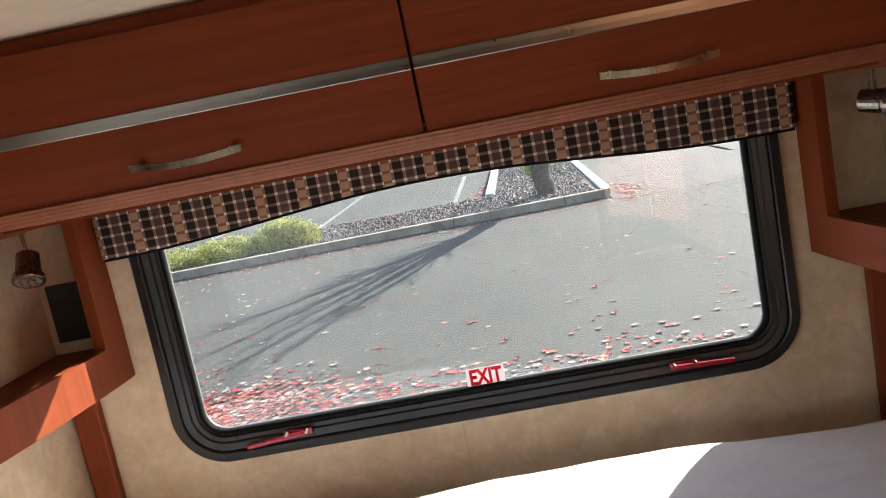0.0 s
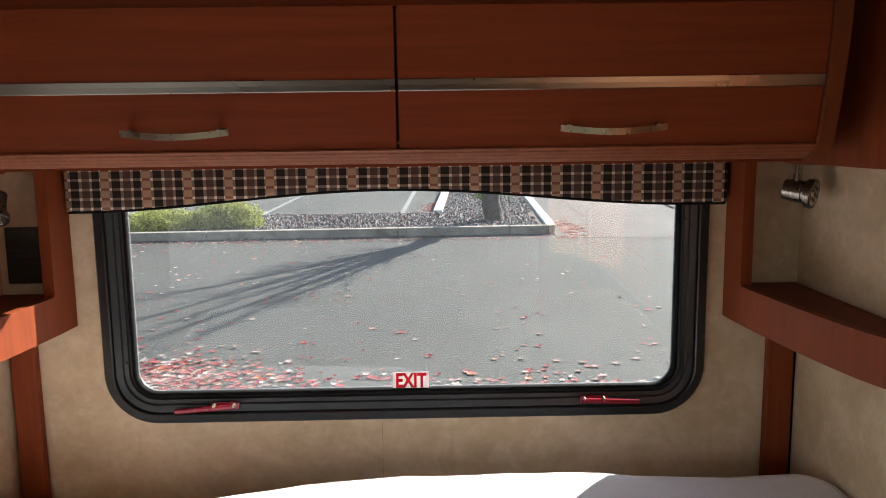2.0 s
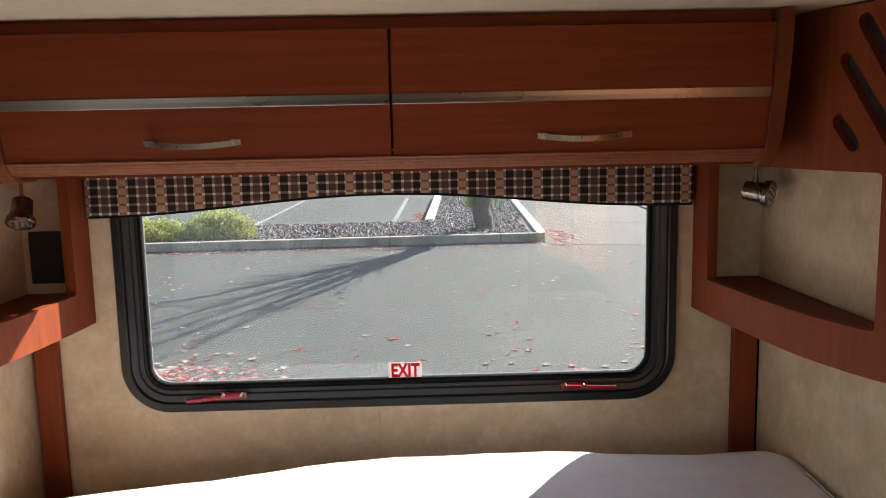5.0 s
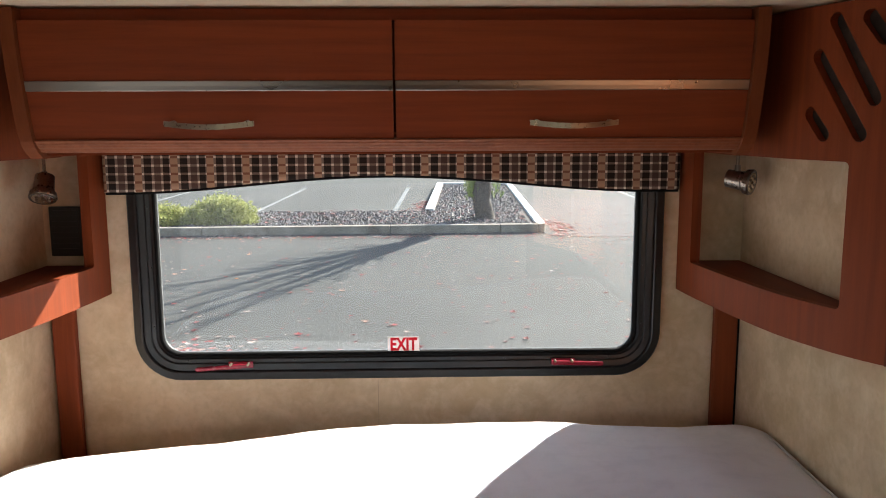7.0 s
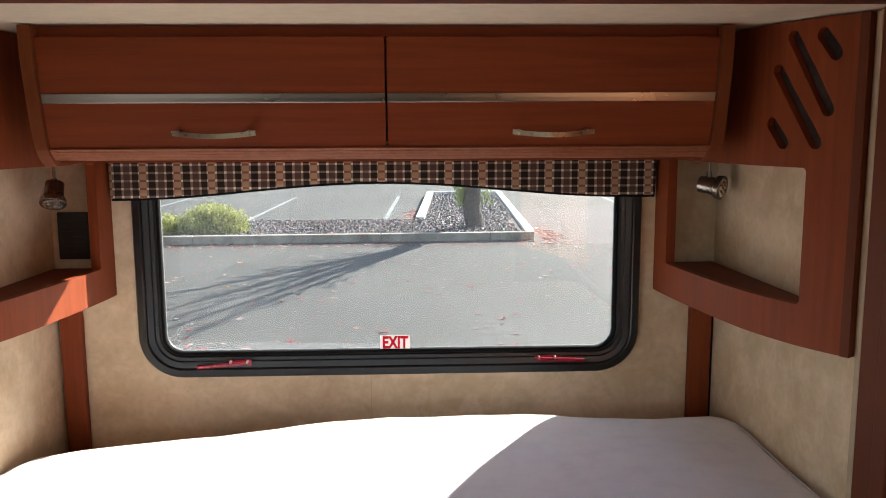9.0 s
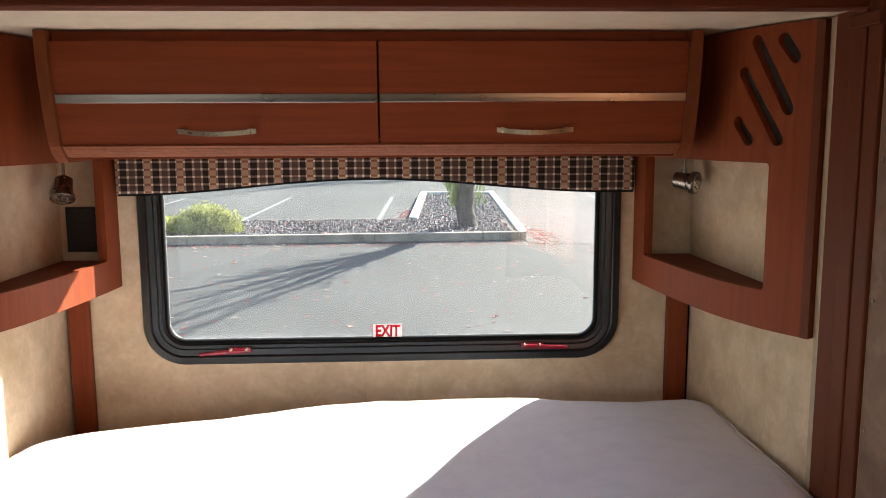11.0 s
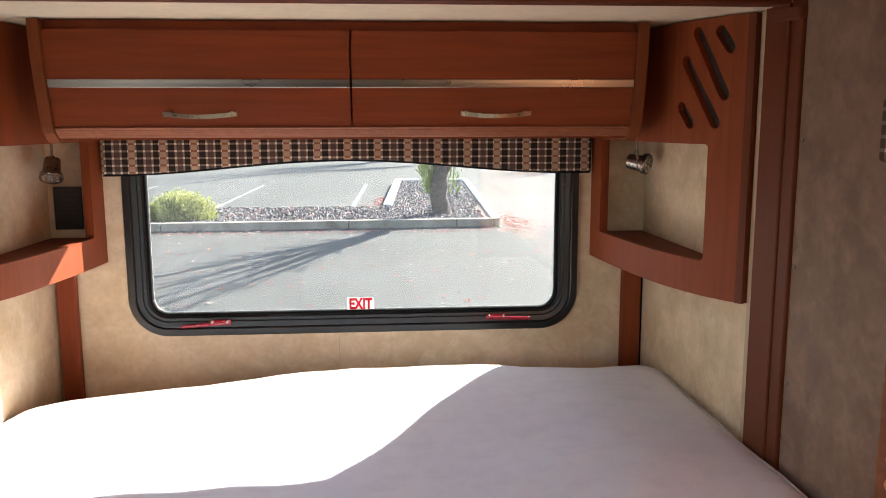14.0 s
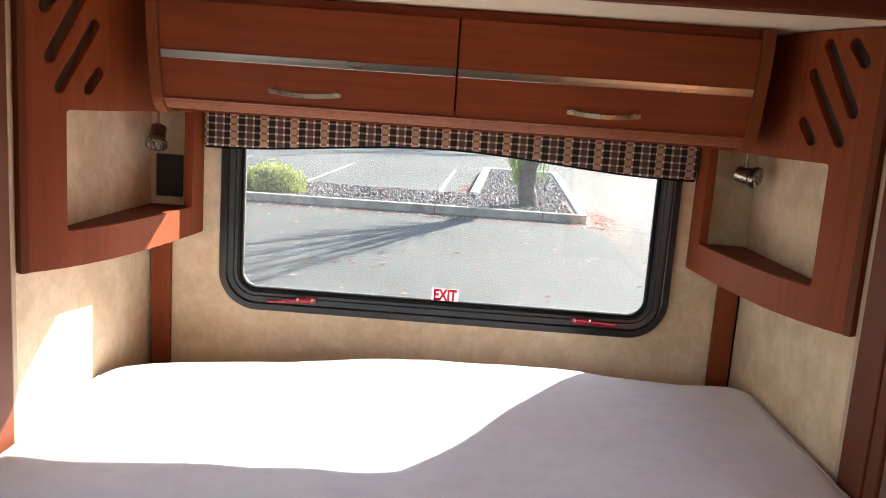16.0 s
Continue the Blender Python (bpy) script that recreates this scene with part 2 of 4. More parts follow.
def random_stuff(name, stops, rough=0.7, through_light=0.0, spec=0.3):
    m = Mat(name, rough, spec=spec)
    geo = m.n.new("ShaderNodeNewGeometry")
    m.color(m.ramp(geo.outputs["Random Per Island"], *stops))
    if through_light:
        m.b.inputs["Transmission Weight"].default_value = 0.0
        tr = m.n.new("ShaderNodeBsdfTranslucent")
        mix = m.n.new("ShaderNodeMixShader")
        mix.inputs[0].default_value = through_light
        m.l.new(m.b.inputs["Base Color"].links[0].from_socket, tr.inputs[0])
        m.l.new(m.b.outputs[0], mix.inputs[1])
        m.l.new(tr.outputs[0], mix.inputs[2])
        m.l.new(mix.outputs[0], m.n["Material Output"].inputs["Surface"])
    return m.m


CHIPS = random_stuff("bark and lava chips", ((0.0, (0.02, 0.018, 0.018)), (0.55, (0.075, 0.062, 0.058)), (0.85, (0.17, 0.155, 0.15)), (0.93, (0.23, 0.215, 0.205)), (1.0, (0.16, 0.05, 0.04))))
FOLIAGE = random_stuff("yellow-green foliage", ((0.0, (0.08, 0.10, 0.025)), (0.35, (0.26, 0.28, 0.08)), (0.75, (0.42, 0.42, 0.13)), (1.0, (0.60, 0.58, 0.26))), 0.6, 0.5)
BLADES = random_stuff("green sucker leaves", ((0.0, (0.10, 0.16, 0.03)), (1.0, (0.30, 0.36, 0.10))), 0.6, 0.5)
LITTER = random_stuff("fallen maple leaves", ((0.0, (0.20, 0.020, 0.018)), (0.3, (0.36, 0.045, 0.040)), (0.5, (0.30, 0.12, 0.10)), (0.72, (0.34, 0.24, 0.20)), (0.9, (0.50, 0.43, 0.38)), (1.0, (0.50, 0.15, 0.03))), 0.6, 0.15)

# ---- geometry helpers ----


def mesh_of(name, bm, material, smooth=False):
    me = bpy.data.meshes.new(name)
    bmesh.ops.recalc_face_normals(bm, faces=bm.faces)
    bm.to_mesh(me)
    bm.free()
    me.materials.append(material)
    if smooth:
        me.shade_smooth()
    return me


def part(name, bm, material, parent=None, label="", smooth=False):
    ob = new(name, mesh_of(name, bm, material, smooth))
    if parent:
        ob.parent = parent
    return tagged(ob, label)


def thing(name, label, category, group="", kind="", at=(0, 0, 0)):
    ob = new(name)
    ob.empty_display_size = 0.05
    ob.location = at
    return tagged(ob, label, category, group, kind)


def setting(name, bm, material, label="", category="", smooth=False):
    ob = new(name, mesh_of(name, bm, material, smooth))
    return tagged(ob, label, category, kind="structure")


def add_box(bm, x0, x1, y0, y1, z0, z1, bevel=0.0, segs=2):
    vs = [bm.verts.new((x, y, z)) for x in (x0, x1) for y in (y0, y1) for z in (z0, z1)]
    fs = [bm.faces.new([vs[i] for i in q]) for q in ((0, 1, 3, 2), (4, 6, 7, 5), (0, 4, 5, 1), (2, 3, 7, 6), (0, 2, 6, 4), (1, 5, 7, 3))]
    if bevel:
        es = list({e for f in fs for e in f.edges})
        bmesh.ops.bevel(bm, geom=es, offset=bevel, segments=segs, affect="EDGES", profile=0.5)


def box(*a, **k):
    bm = bmesh.new()
    add_box(bm, *a, **k)
    return bm


def add_prism(bm, outline, place, t0, t1):
    """An outline of (a, b) pushed from t0 to t1; place(a, b, t) gives the point."""
    lo = [bm.verts.new(place(a, b, t0)) for a, b in outline]
    hi = [bm.verts.new(place(a, b, t1)) for a, b in outline]
    n = len(outline)
    for i in range(n):
        j = (i + 1) % n
        bm.faces.new((lo[i], lo[j], hi[j], hi[i]))
    bm.faces.new(lo[::-1])
    bm.faces.new(hi)


def prism(outline, place, t0, t1):
    bm = bmesh.new()
    add_prism(bm, outline, place, t0, t1)
    return bm


def add_tube(bm, points, radii, sides=10, caps=True):
    """A round bar along points, with its own radius at each."""
    rings = []
    side = None
    for i, p in enumerate(points):
        p = Vector(p)
        d = (Vector(points[min(i + 1, len(points) - 1)]) - Vector(points[max(i - 1, 0)])).normalized()
        if side is None:
            side = d.orthogonal().normalized()
        side = (side - d * side.dot(d)).normalized()
        up = d.cross(side)
        rings.append([bm.verts.new(p + radii[i] * (math.cos(2 * math.pi * k / sides) * side + math.sin(2 * math.pi * k / sides) * up)) for k in range(sides)])
    for a, b in zip(rings, rings[1:]):
        for k in range(sides):
            bm.faces.new((a[k], a[(k + 1) % sides], b[(k + 1) % sides], b[k]))
    if caps:
        bm.faces.new(rings[0][::-1])
        bm.faces.new(rings[-1])


def tube(points, radii, sides=10):
    bm = bmesh.new()
    add_tube(bm, points, radii, sides)
    return bm


def rounded_rect(x0, x1, z0, z1, r, n=8):
    pts = []
    for cx, cz, a0 in ((x1 - r, z1 - r, 0), (x0 + r, z1 - r, 90), (x0 + r, z0 + r, 180), (x1 - r, z0 + r, 270)):
        for k in range(n + 1):
            a = radians(a0 + 90 * k / n)
            pts.append((cx + r * math.cos(a), cz + r * math.sin(a)))
    return pts


def wall_round(place, outer, inner, t0, t1):
    """A wall with a rectangular opening as one closed mesh; rectangles are a0, a1, b0, b1."""
    b = bmesh.new()
    rows = []
    for t in (t0, t1):
        for a0, a1, c0, c1 in (outer, inner):
            rows.append([b.verts.new(place(a, c, t)) for a, c in ((a0, c0), (a1, c0), (a1, c1), (a0, c1))])
    for A, B in ((rows[0], rows[1]), (rows[2], rows[3]), (rows[0], rows[2]), (rows[1], rows[3])):
        for k in range(4):
            j = (k + 1) % 4
            b.faces.new((A[k], A[j], B[j], B[k]))
    return b


# ---- the slide-out room ----
CX = -0.04            # middle of the slide-out
HALF = 0.828          # half of its inner width
BACK = 1.475          # inner face of the outer wall
CEILING = 1.745
GROUND = -0.50
GX0, GX1, GZ0, GZ1 = -0.590, 0.527, 1.010, 1.459   # clear glass
OX0, OX1, OZ0, OZ1 = -0.651, 0.584, 0.951, 1.522   # outer edge of the window frame

# outer wall with a real opening
bm = bmesh.new()
hole = rounded_rect(GX0 - 0.02, GX1 + 0.02, GZ0 - 0.02, GZ1 + 0.02, 0.06)
rim = [(CX + HALF + 0.05, CEILING + 0.06), (CX - HALF - 0.05, CEILING + 0.06), (CX - HALF - 0.05, -0.05), (CX + HALF + 0.05, -0.05)]
n4 = len(hole) // 4
for y in (BACK, BACK + 0.016):
    hv = [bm.verts.new((x, y, z)) for x, z in hole]
    rv = [bm.verts.new((x, y, z)) for x, z in rim]
    for c in range(4):
        for k in range(n4 - 1):
            bm.faces.new((rv[c], hv[c * n4 + k], hv[c * n4 + k + 1]))
        bm.faces.new((rv[c], hv[c * n4 + n4 - 1], hv[(c * n4 + n4) % len(hole)], rv[(c + 1) % 4]))
bm.verts.ensure_lookup_table()
m = len(hole) + 4
for k in range(len(hole)):
    j = (k + 1) % len(hole)
    bm.faces.new((bm.verts[k], bm.verts[j], bm.verts[m + j], bm.verts[m + k]))
setting("wall_north", bm, WALL, "beige mottled vinyl wall with a wide window", "wall")


def side_wall(side, corner):
    """A side wall of the slide-out, which narrows slightly towards the outer wall."""
    outline = [(CX + side * corner, BACK - 0.002), (CX + side * HALF, 0.93), (CX + side * HALF, 0.66), (CX + side * (HALF + 0.05), 0.66), (CX + side * (HALF + 0.05), BACK - 0.002)]
    return prism(outline, lambda a, c, t: (a, c, t), -0.05, CEILING + 0.06)


setting("wall_east", side_wall(1, 0.811), WALL, "beige mottled vinyl side wall of the slide-out", "wall")
setting("wall_west", side_wall(-1, 0.803), WALL, "beige mottled vinyl side wall of the slide-out", "wall")
setting("ceiling", box(CX - HALF, CX + HALF, 0.70, BACK, CEILING, CEILING + 0.05), CEIL, "off-white vinyl ceiling of the slide-out", "ceiling")
setting("floor", box(CX - HALF - 0.04, CX + HALF + 0.04, -2.6, BACK, -0.06, 0.0), CARPET, "tan carpeted floor", "floor")

part("seam", box(-0.0862, -0.0850, BACK - 0.0006, BACK + 0.002, 0.1, 0.945), SLIVER, bpy.data.objects["wall_north"])

# cabin round the camera
CAB = 0.826           # half of the cabin's inner width beside the bed
# the rear opening is made up to go with the rear fill lamp
b = wall_round(lambda a, c, t: (a, t, c), (-1.0, 0.95, 0, 2.05), (-0.62, 0.50, 1.26, 1.84), -2.65, -2.6)
setting("wall_cabin_south", b, WALL, "unseen beige cabin wall with an added opening for fill light", "wall")
W2Y0, W2Y1, W2Z0, W2Z1 = -0.80, 0.36, 0.90, 1.475
# cabin side walls wear the vinyl with shade painted in
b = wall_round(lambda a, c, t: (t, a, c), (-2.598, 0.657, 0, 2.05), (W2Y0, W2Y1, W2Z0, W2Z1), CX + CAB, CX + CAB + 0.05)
setting("wall_cabin_east", b, WALL_SHADED, "mottled vinyl cabin wall, coloured as in shade", "wall")
# unseen west opening, added to match the east one and admit fill light
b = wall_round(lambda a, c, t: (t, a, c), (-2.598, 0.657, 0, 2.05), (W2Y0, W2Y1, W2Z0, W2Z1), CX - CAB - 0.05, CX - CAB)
setting("wall_cabin_west", b, WALL_SHADED, "mottled vinyl cabin wall, coloured as in shade", "wall")
setting("ceiling_cabin", box(-1.0, 0.95, -2.65, 0.70, 2.05, 2.10), CEIL, "off-white vinyl cabin ceiling", "ceiling")
setting("wall_over_opening", box(CX - HALF - 0.05, CX + HALF + 0.05, 0.61, 0.656, 1.842, 2.05), WALL, "beige wall above the slide-out opening", "wall")
window2 = tagged(new("window_2"), "side window with its pale day shade drawn", "window", kind="structure")
for k in range(14):
    z = W2Z0 + (W2Z1 - W2Z0) * k / 14
    h = (W2Z1 - W2Z0) / 14
    part("pleat", prism([(CX + CAB + 0.012, z + 0.0005), (CX + CAB + 0.022, z + h / 2), (CX + CAB + 0.012, z + h - 0.0005), (CX + CAB + 0.014, z + h - 0.0005), (CX + CAB + 0.024, z + h / 2), (CX + CAB + 0.014, z + 0.0005)],
                        lambda a, c, t: (a, t, c), W2Y0 + 0.001, W2Y1 - 0.001), SHADE, window2)
valance2 = thing("valance", "plaid box valance over the side window", "valance")
part("face", box(CX + CAB - 0.062, CX + CAB - 0.002, W2Y0 - 0.05, W2Y1 - 0.038, 1.478, 1.565, bevel=0.006), PLAID_Y, valance2)
part("shade_rail", box(CX + CAB - 0.045, CX + CAB - 0.006, W2Y0 - 0.03, W2Y1 - 0.05, 1.452, 1.477, bevel=0.004), WHITE_PLASTIC, valance2, "white plastic shade rail")
for z in (1.05, 1.27, 1.50):
    part("screw", tube([(CX + CAB + 0.001, 0.645, z), (CX + CAB - 0.0025, 0.645, z)], [0.004, 0.003], 8), GUN, bpy.data.objects["wall_cabin_east"])

# wooden trim round the opening of the slide-out
for side, nm in ((1, "trim_east"), (-1, "trim_west")):
    ob = tagged(new(nm), "cherry wood stepped upright trim of the slide-out opening", "trim", kind="structure")
    X = lambda d: CX + side * d
    for d0, d1, y0, y1 in ((0.820, HALF + 0.001, 0.750, 0.806), (0.816, HALF + 0.002, 0.705, 0.747), (0.819, HALF + 0.003, 0.6615, 0.702)):
        x0, x1 = sorted((X(d0), X(d1)))
        part("board", box(x0, x1, y0, y1, 0, CEILING + 0.02, bevel=0.003), TRIM, ob)
    x0, x1 = sorted((X(0.8115), X(HALF + 0.004)))
    part("cap_block", box(x0, x1, 0.6585, 0.7485, 1.712, 1.7345, bevel=0.003), TRIM, ob, "small block at the head of the trim")
    # strip added for the sliver of beige wall next to the trim
    x0, x1 = sorted((X(0.8225), X(HALF + 0.001)))
    part("bead", box(x0, x1, 0.809, 0.828, 0, CEILING - 0.002, bevel=0.003), SLIVER, ob, "pale beige sliver of wall")
header = tagged(new("trim_header"), "cherry wood header board across the slide-out opening", "trim", kind="structure")
part("board", box(CX - 0.80, CX + 0.80, 0.663, 0.707, 1.736, 1.86, bevel=0.004), TRIM_X, header)
part("board", box(CX - 0.80, CX + 0.80, 0.710, 0.747, 1.741, 1.86, bevel=0.004), TRIM_X, header)

# upright corner trim on the outer wall
for side, nm in ((1, "trim_corner_east"), (-1, "trim_corner_west")):
    x0, x1 = sorted((CX + side * 0.742, CX + side * 0.795)) if side < 0 else (CX + 0.750, CX + 0.805)
    setting(nm, box(x0, x1, BACK - 0.022, BACK - 0.001, 0.3, 1.157, bevel=0.004), WOOD_Z, "cherry wood upright corner board", "trim")
    if side < 0:
        continue
    # black strip that paints the shadow line between board and side wall
    x0, x1 = CX + 0.806, CX + 0.8105
    part("seal", box(x0, x1, BACK - 0.016, BACK - 0.001, 0.3, 1.156), GASKET, bpy.data.objects[nm], "thin black strip for the shadow in the gap")

# ---- window ----
window = tagged(new("window_1"), "wide black-framed emergency exit window with rounded corners", "window", kind="structure")


def ring_frame(profile, r_out):
    """A rounded frame swept round the window; profile holds (inset, y)."""
    b = bmesh.new()
    loops = []
    for s, y in profile:
        r = max(r_out - s, 0.012)
        loops.append([b.verts.new((x, y, z)) for x, z in rounded_rect(OX0 + s, OX1 - s, OZ0 + s, OZ1 - s, r, 10)])
    for A, B in zip(loops, loops[1:]):
        for k in range(len(A)):
            j = (k + 1) % len(A)
            b.faces.new((A[k], A[j], B[j], B[k]))
    return b


Y = BACK
part("window_frame", ring_frame([(0.0, Y), (0.001, Y - 0.010), (0.004, Y - 0.014), (0.020, Y - 0.017), (0.0225, Y - 0.015), (0.024, Y - 0.009), (0.0265, Y - 0.009),
                                 (0.028, Y - 0.015), (0.040, Y - 0.013), (0.042, Y - 0.007), (0.050, Y - 0.006), (0.052, Y - 0.001), (0.057, Y + 0.002), (0.059, Y + 0.014)], 0.106),
     BLACK, window, "black moulded plastic frame", smooth=False)
part("gasket", ring_frame([(0.055, Y + 0.000), (0.0562, Y - 0.003), (0.0612, Y - 0.002), (0.0622, Y + 0.009), (0.0622, Y + 0.013)], 0.106), GASKET, window, "black rubber gasket", smooth=True)
part("outer_lip", ring_frame([(0.0595, Y + 0.0125), (0.0628, Y + 0.0128), (0.0634, Y + 0.0145), (0.0634, Y + 0.018), (0.058, Y + 0.022)], 0.106), ALU, window, "thin weathered aluminium lip outside the glass", smooth=False)
pane = part("pane", prism(rounded_rect(GX0 - 0.004, GX1 + 0.004, GZ0 - 0.004, GZ1 + 0.004, 0.045, 8), lambda a, b, t: (a, t, b), Y + 0.0085, Y + 0.0115), GLASS, window, "clear glass pane")
pane.visible_shadow = False
for k in range(9):
    x = OX0 + 0.12 + k * (OX1 - OX0 - 0.24) / 8
    part("screw", tube([(x, Y - 0.0062, OZ0 + 0.046), (x, Y - 0.0085, OZ0 + 0.046)], [0.003, 0.0022], 8), BLACK, window)
for x in (OX0 + 0.046, OX1 - 0.046):
    for z in (1.08, 1.22, 1.36):
        part("screw", tube([(x, Y - 0.0062, z), (x, Y - 0.0085, z)], [0.003, 0.0022], 8), BLACK, window)


for side, x0 in ((-1, -0.509), (1, 0.324)):
    lever = part("latch", box(x0, x0 + 0.123, Y - 0.031, Y - 0.022, OZ0 + 0.030, OZ0 + 0.040, bevel=0.003), RED, window, "red plastic release lever")
    xp = x0 + (0.115 if side < 0 else 0.012)
    lever.data.transform(Matrix.Translation((xp, 0, OZ0 + 0.040)) @ Matrix.Rotation(radians(2 if side > 0 else -4), 4, "Y") @ Matrix.Translation((-xp, 0, -OZ0 - 0.036)))
    xb = x0 + (0.075 if side < 0 else 0.0)
    part("latch_plate", box(xb, xb + 0.058, Y - 0.021, Y - 0.0145, OZ0 + 0.032, OZ0 + 0.047, bevel=0.002), RED, lever, "red plastic latch plate")
    for dx in (0.008, 0.048):
        part("screw", tube([(xb + dx, Y - 0.021, OZ0 + 0.043), (xb + dx, Y - 0.0335, OZ0 + 0.043)], [0.0035, 0.003], 10), NICKEL, lever, "small steel screw")

sign = tagged(part("exit_sign", box(-0.062, 0.013, Y + 0.0066, Y + 0.0076, 1.0085, 1.0475), STICKER), "white sticker with red EXIT lettering on the glass", "sign")
txt = bpy.data.curves.new("exit_text", "FONT")
txt.body, txt.size, txt.align_x, txt.align_y, txt.extrude = "EXIT", 0.042, "CENTER", "CENTER", 0.0003
txt.offset = 0.0016
letters = new("lettering", txt)
letters.matrix_world = pose(-0.0245, Y + 0.0061, 1.028, 90, 0, 0) @ Matrix.Diagonal((0.74, 1, 1, 1))
txt.materials.append(STICKER_RED)
bpy.context.view_layer.update()
me = bpy.data.meshes.new_from_object(letters.evaluated_get(bpy.context.evaluated_depsgraph_get()))
me.transform(letters.matrix_world)
bpy.data.objects.remove(letters)
ob = new("lettering", me)
ob.parent = sign

# ---- curved side units with shelf, niche and vent slots ----
PLAN = [(0.659, 1.472), (0.664, 1.40), (0.675, 1.30), (0.691, 1.18), (0.712, 1.06), (0.734, 0.985), (0.760, 0.918), (0.787, 0.868), (0.814, 0.828)]
LENGTHS = [0.0]
for (xa, ya), (xb, yb) in zip(PLAN, PLAN[1:]):
    LENGTHS.append(LENGTHS[-1] + math.hypot(xb - xa, yb - ya))
TOTAL = LENGTHS[-1]


def plan_at(u, inset=0.0):
    """The point of the curved face at u metres along it, pushed inset metres towards the side wall."""
    u = min(max(u, 0), TOTAL)
    i = max(k for k in range(len(LENGTHS) - 1) if LENGTHS[k] <= u + 1e-9)
    f = (u - LENGTHS[i]) / (LENGTHS[i + 1] - LENGTHS[i])
    ks = (max(i - 1, 0), i, i + 1, min(i + 2, len(PLAN) - 1))
    pt, tan = [], []
    for c in (0, 1):
        a, b, d, e = (PLAN[k][c] for k in ks)
        pt.append(0.5 * (2 * b + (d - a) * f + (2 * a - 5 * b + 4 * d - e) * f * f + (3 * b - a - 3 * d + e) * f ** 3))
        tan.append(0.5 * ((d - a) + 2 * (2 * a - 5 * b + 4 * d - e) * f + 3 * (3 * b - a - 3 * d + e) * f * f))
    n = math.hypot(*tan)
    return pt[0] - tan[1] / n * inset, pt[1] + tan[0] / n * inset


def u_of(y):
    lo, hi = 0.0, TOTAL
    for _ in range(40):
        mid = (lo + hi) / 2
        lo, hi = (mid, hi) if plan_at(mid)[1] > y else (lo, mid)
    return lo


def capsule(y0, z0, y1, z1, r, n=6):
    a = math.atan2(z1 - z0, u_of(y1) - u_of(y0))
    pts = []
    for cu, cz, s in ((u_of(y1), z1, -90), (u_of(y0), z0, 90)):
        for k in range(n + 1):
            t = a + radians(s + 180 * k / n)
            pts.append((cu + r * math.cos(t), cz + r * math.sin(t)))
    return pts


def inside(p, poly):
    hit = False
    for (xa, ya), (xb, yb) in zip(poly, poly[1:] + poly[:1]):
        if (ya > p[1]) != (yb > p[1]) and p[0] < xa + (p[1] - ya) * (xb - xa) / (yb - ya):
            hit = not hit
    return hit


from mathutils.geometry import delaunay_2d_cdt

Z_LO, Z_HI, NICHE_LO, NICHE_HI = 1.160, CEILING - 0.003, 1.236, 1.484
SLOTS = [capsule(0.955, 1.715, 0.883, 1.586, 0.0125), capsule(0.986, 1.658, 0.901, 1.529, 0.0125), capsule(0.996, 1.562, 0.967, 1.528, 0.0125), capsule(0.897, 1.713, 0.875, 1.680, 0.0125)]


def face_panel(side):
    niche = [(a + (u_of(1.395) + u_of(0.915)) / 2, b + (NICHE_LO + NICHE_HI) / 2) for a, b in
             rounded_rect(-(u_of(0.915) - u_of(1.395)) / 2, (u_of(0.915) - u_of(1.395)) / 2, (NICHE_LO - NICHE_HI) / 2, (NICHE_HI - NICHE_LO) / 2, 0.008, 4)]
    fine = []
    for (ua, za), (ub, zb) in zip(niche, niche[1:] + niche[:1]):
        n = max(1, round(math.hypot(ub - ua, zb - za) / 0.016))
        fine += [(ua + (ub - ua) * k / n, za + (zb - za) * k / n) for k in range(n)]
    niche = fine
    rim = [(TOTAL * k / 40, Z_LO) for k in range(41)] + [(TOTAL, Z_LO + (Z_HI - Z_LO) * k / 8) for k in range(1, 8)]
    rim += [(TOTAL * (40 - k) / 40, Z_HI) for k in range(41)] + [(0, Z_HI - (Z_HI - Z_LO) * k / 8) for k in range(1, 8)]
    loops = [rim, niche] + SLOTS
    pts, edges = [], []
    for lp in loops:
        n0 = len(pts)
        pts += lp
        edges += [(n0 + i, n0 + (i + 1) % len(lp)) for i in range(len(lp))]
    for i in range(1, 40):
        for k in range(1, 14):
            p = (TOTAL * i / 40, Z_LO + (Z_HI - Z_LO) * k / 14)
            if not any(inside(p, h) for h in loops[1:]):
                pts.append(p)
    v2, _, tris, *_ = delaunay_2d_cdt([Vector(p) for p in pts], edges, [], 0, 1e-5)
    b = bmesh.new()
    layers = []
    for inset in (0.0, 0.016):
        row = []
        for p in v2:
            x, y = plan_at(p[0], inset)
            row.append(b.verts.new((CX + side * x, y, p[1])))
        layers.append(row)
    count = {}
    for t in tris:
        c = (sum(v2[i][0] for i in t) / 3, sum(v2[i][1] for i in t) / 3)
        if any(inside(c, h) for h in loops[1:]):
            continue
        b.faces.new([layers[0][i] for i in t])
        b.faces.new([layers[1][i] for i in t[::-1]])
        for i in range(3):
            e = (t[i], t[(i + 1) % 3])
            count[tuple(sorted(e))] = count.get(tuple(sorted(e)), 0) + 1
    for (i, j), n in count.items():
        if n == 1:
            b.faces.new((layers[0][i], layers[0][j], layers[1][j], layers[1][i]))
    bmesh.ops.delete(b, geom=[v for v in b.verts if not v.link_faces], context="VERTS")
    return b


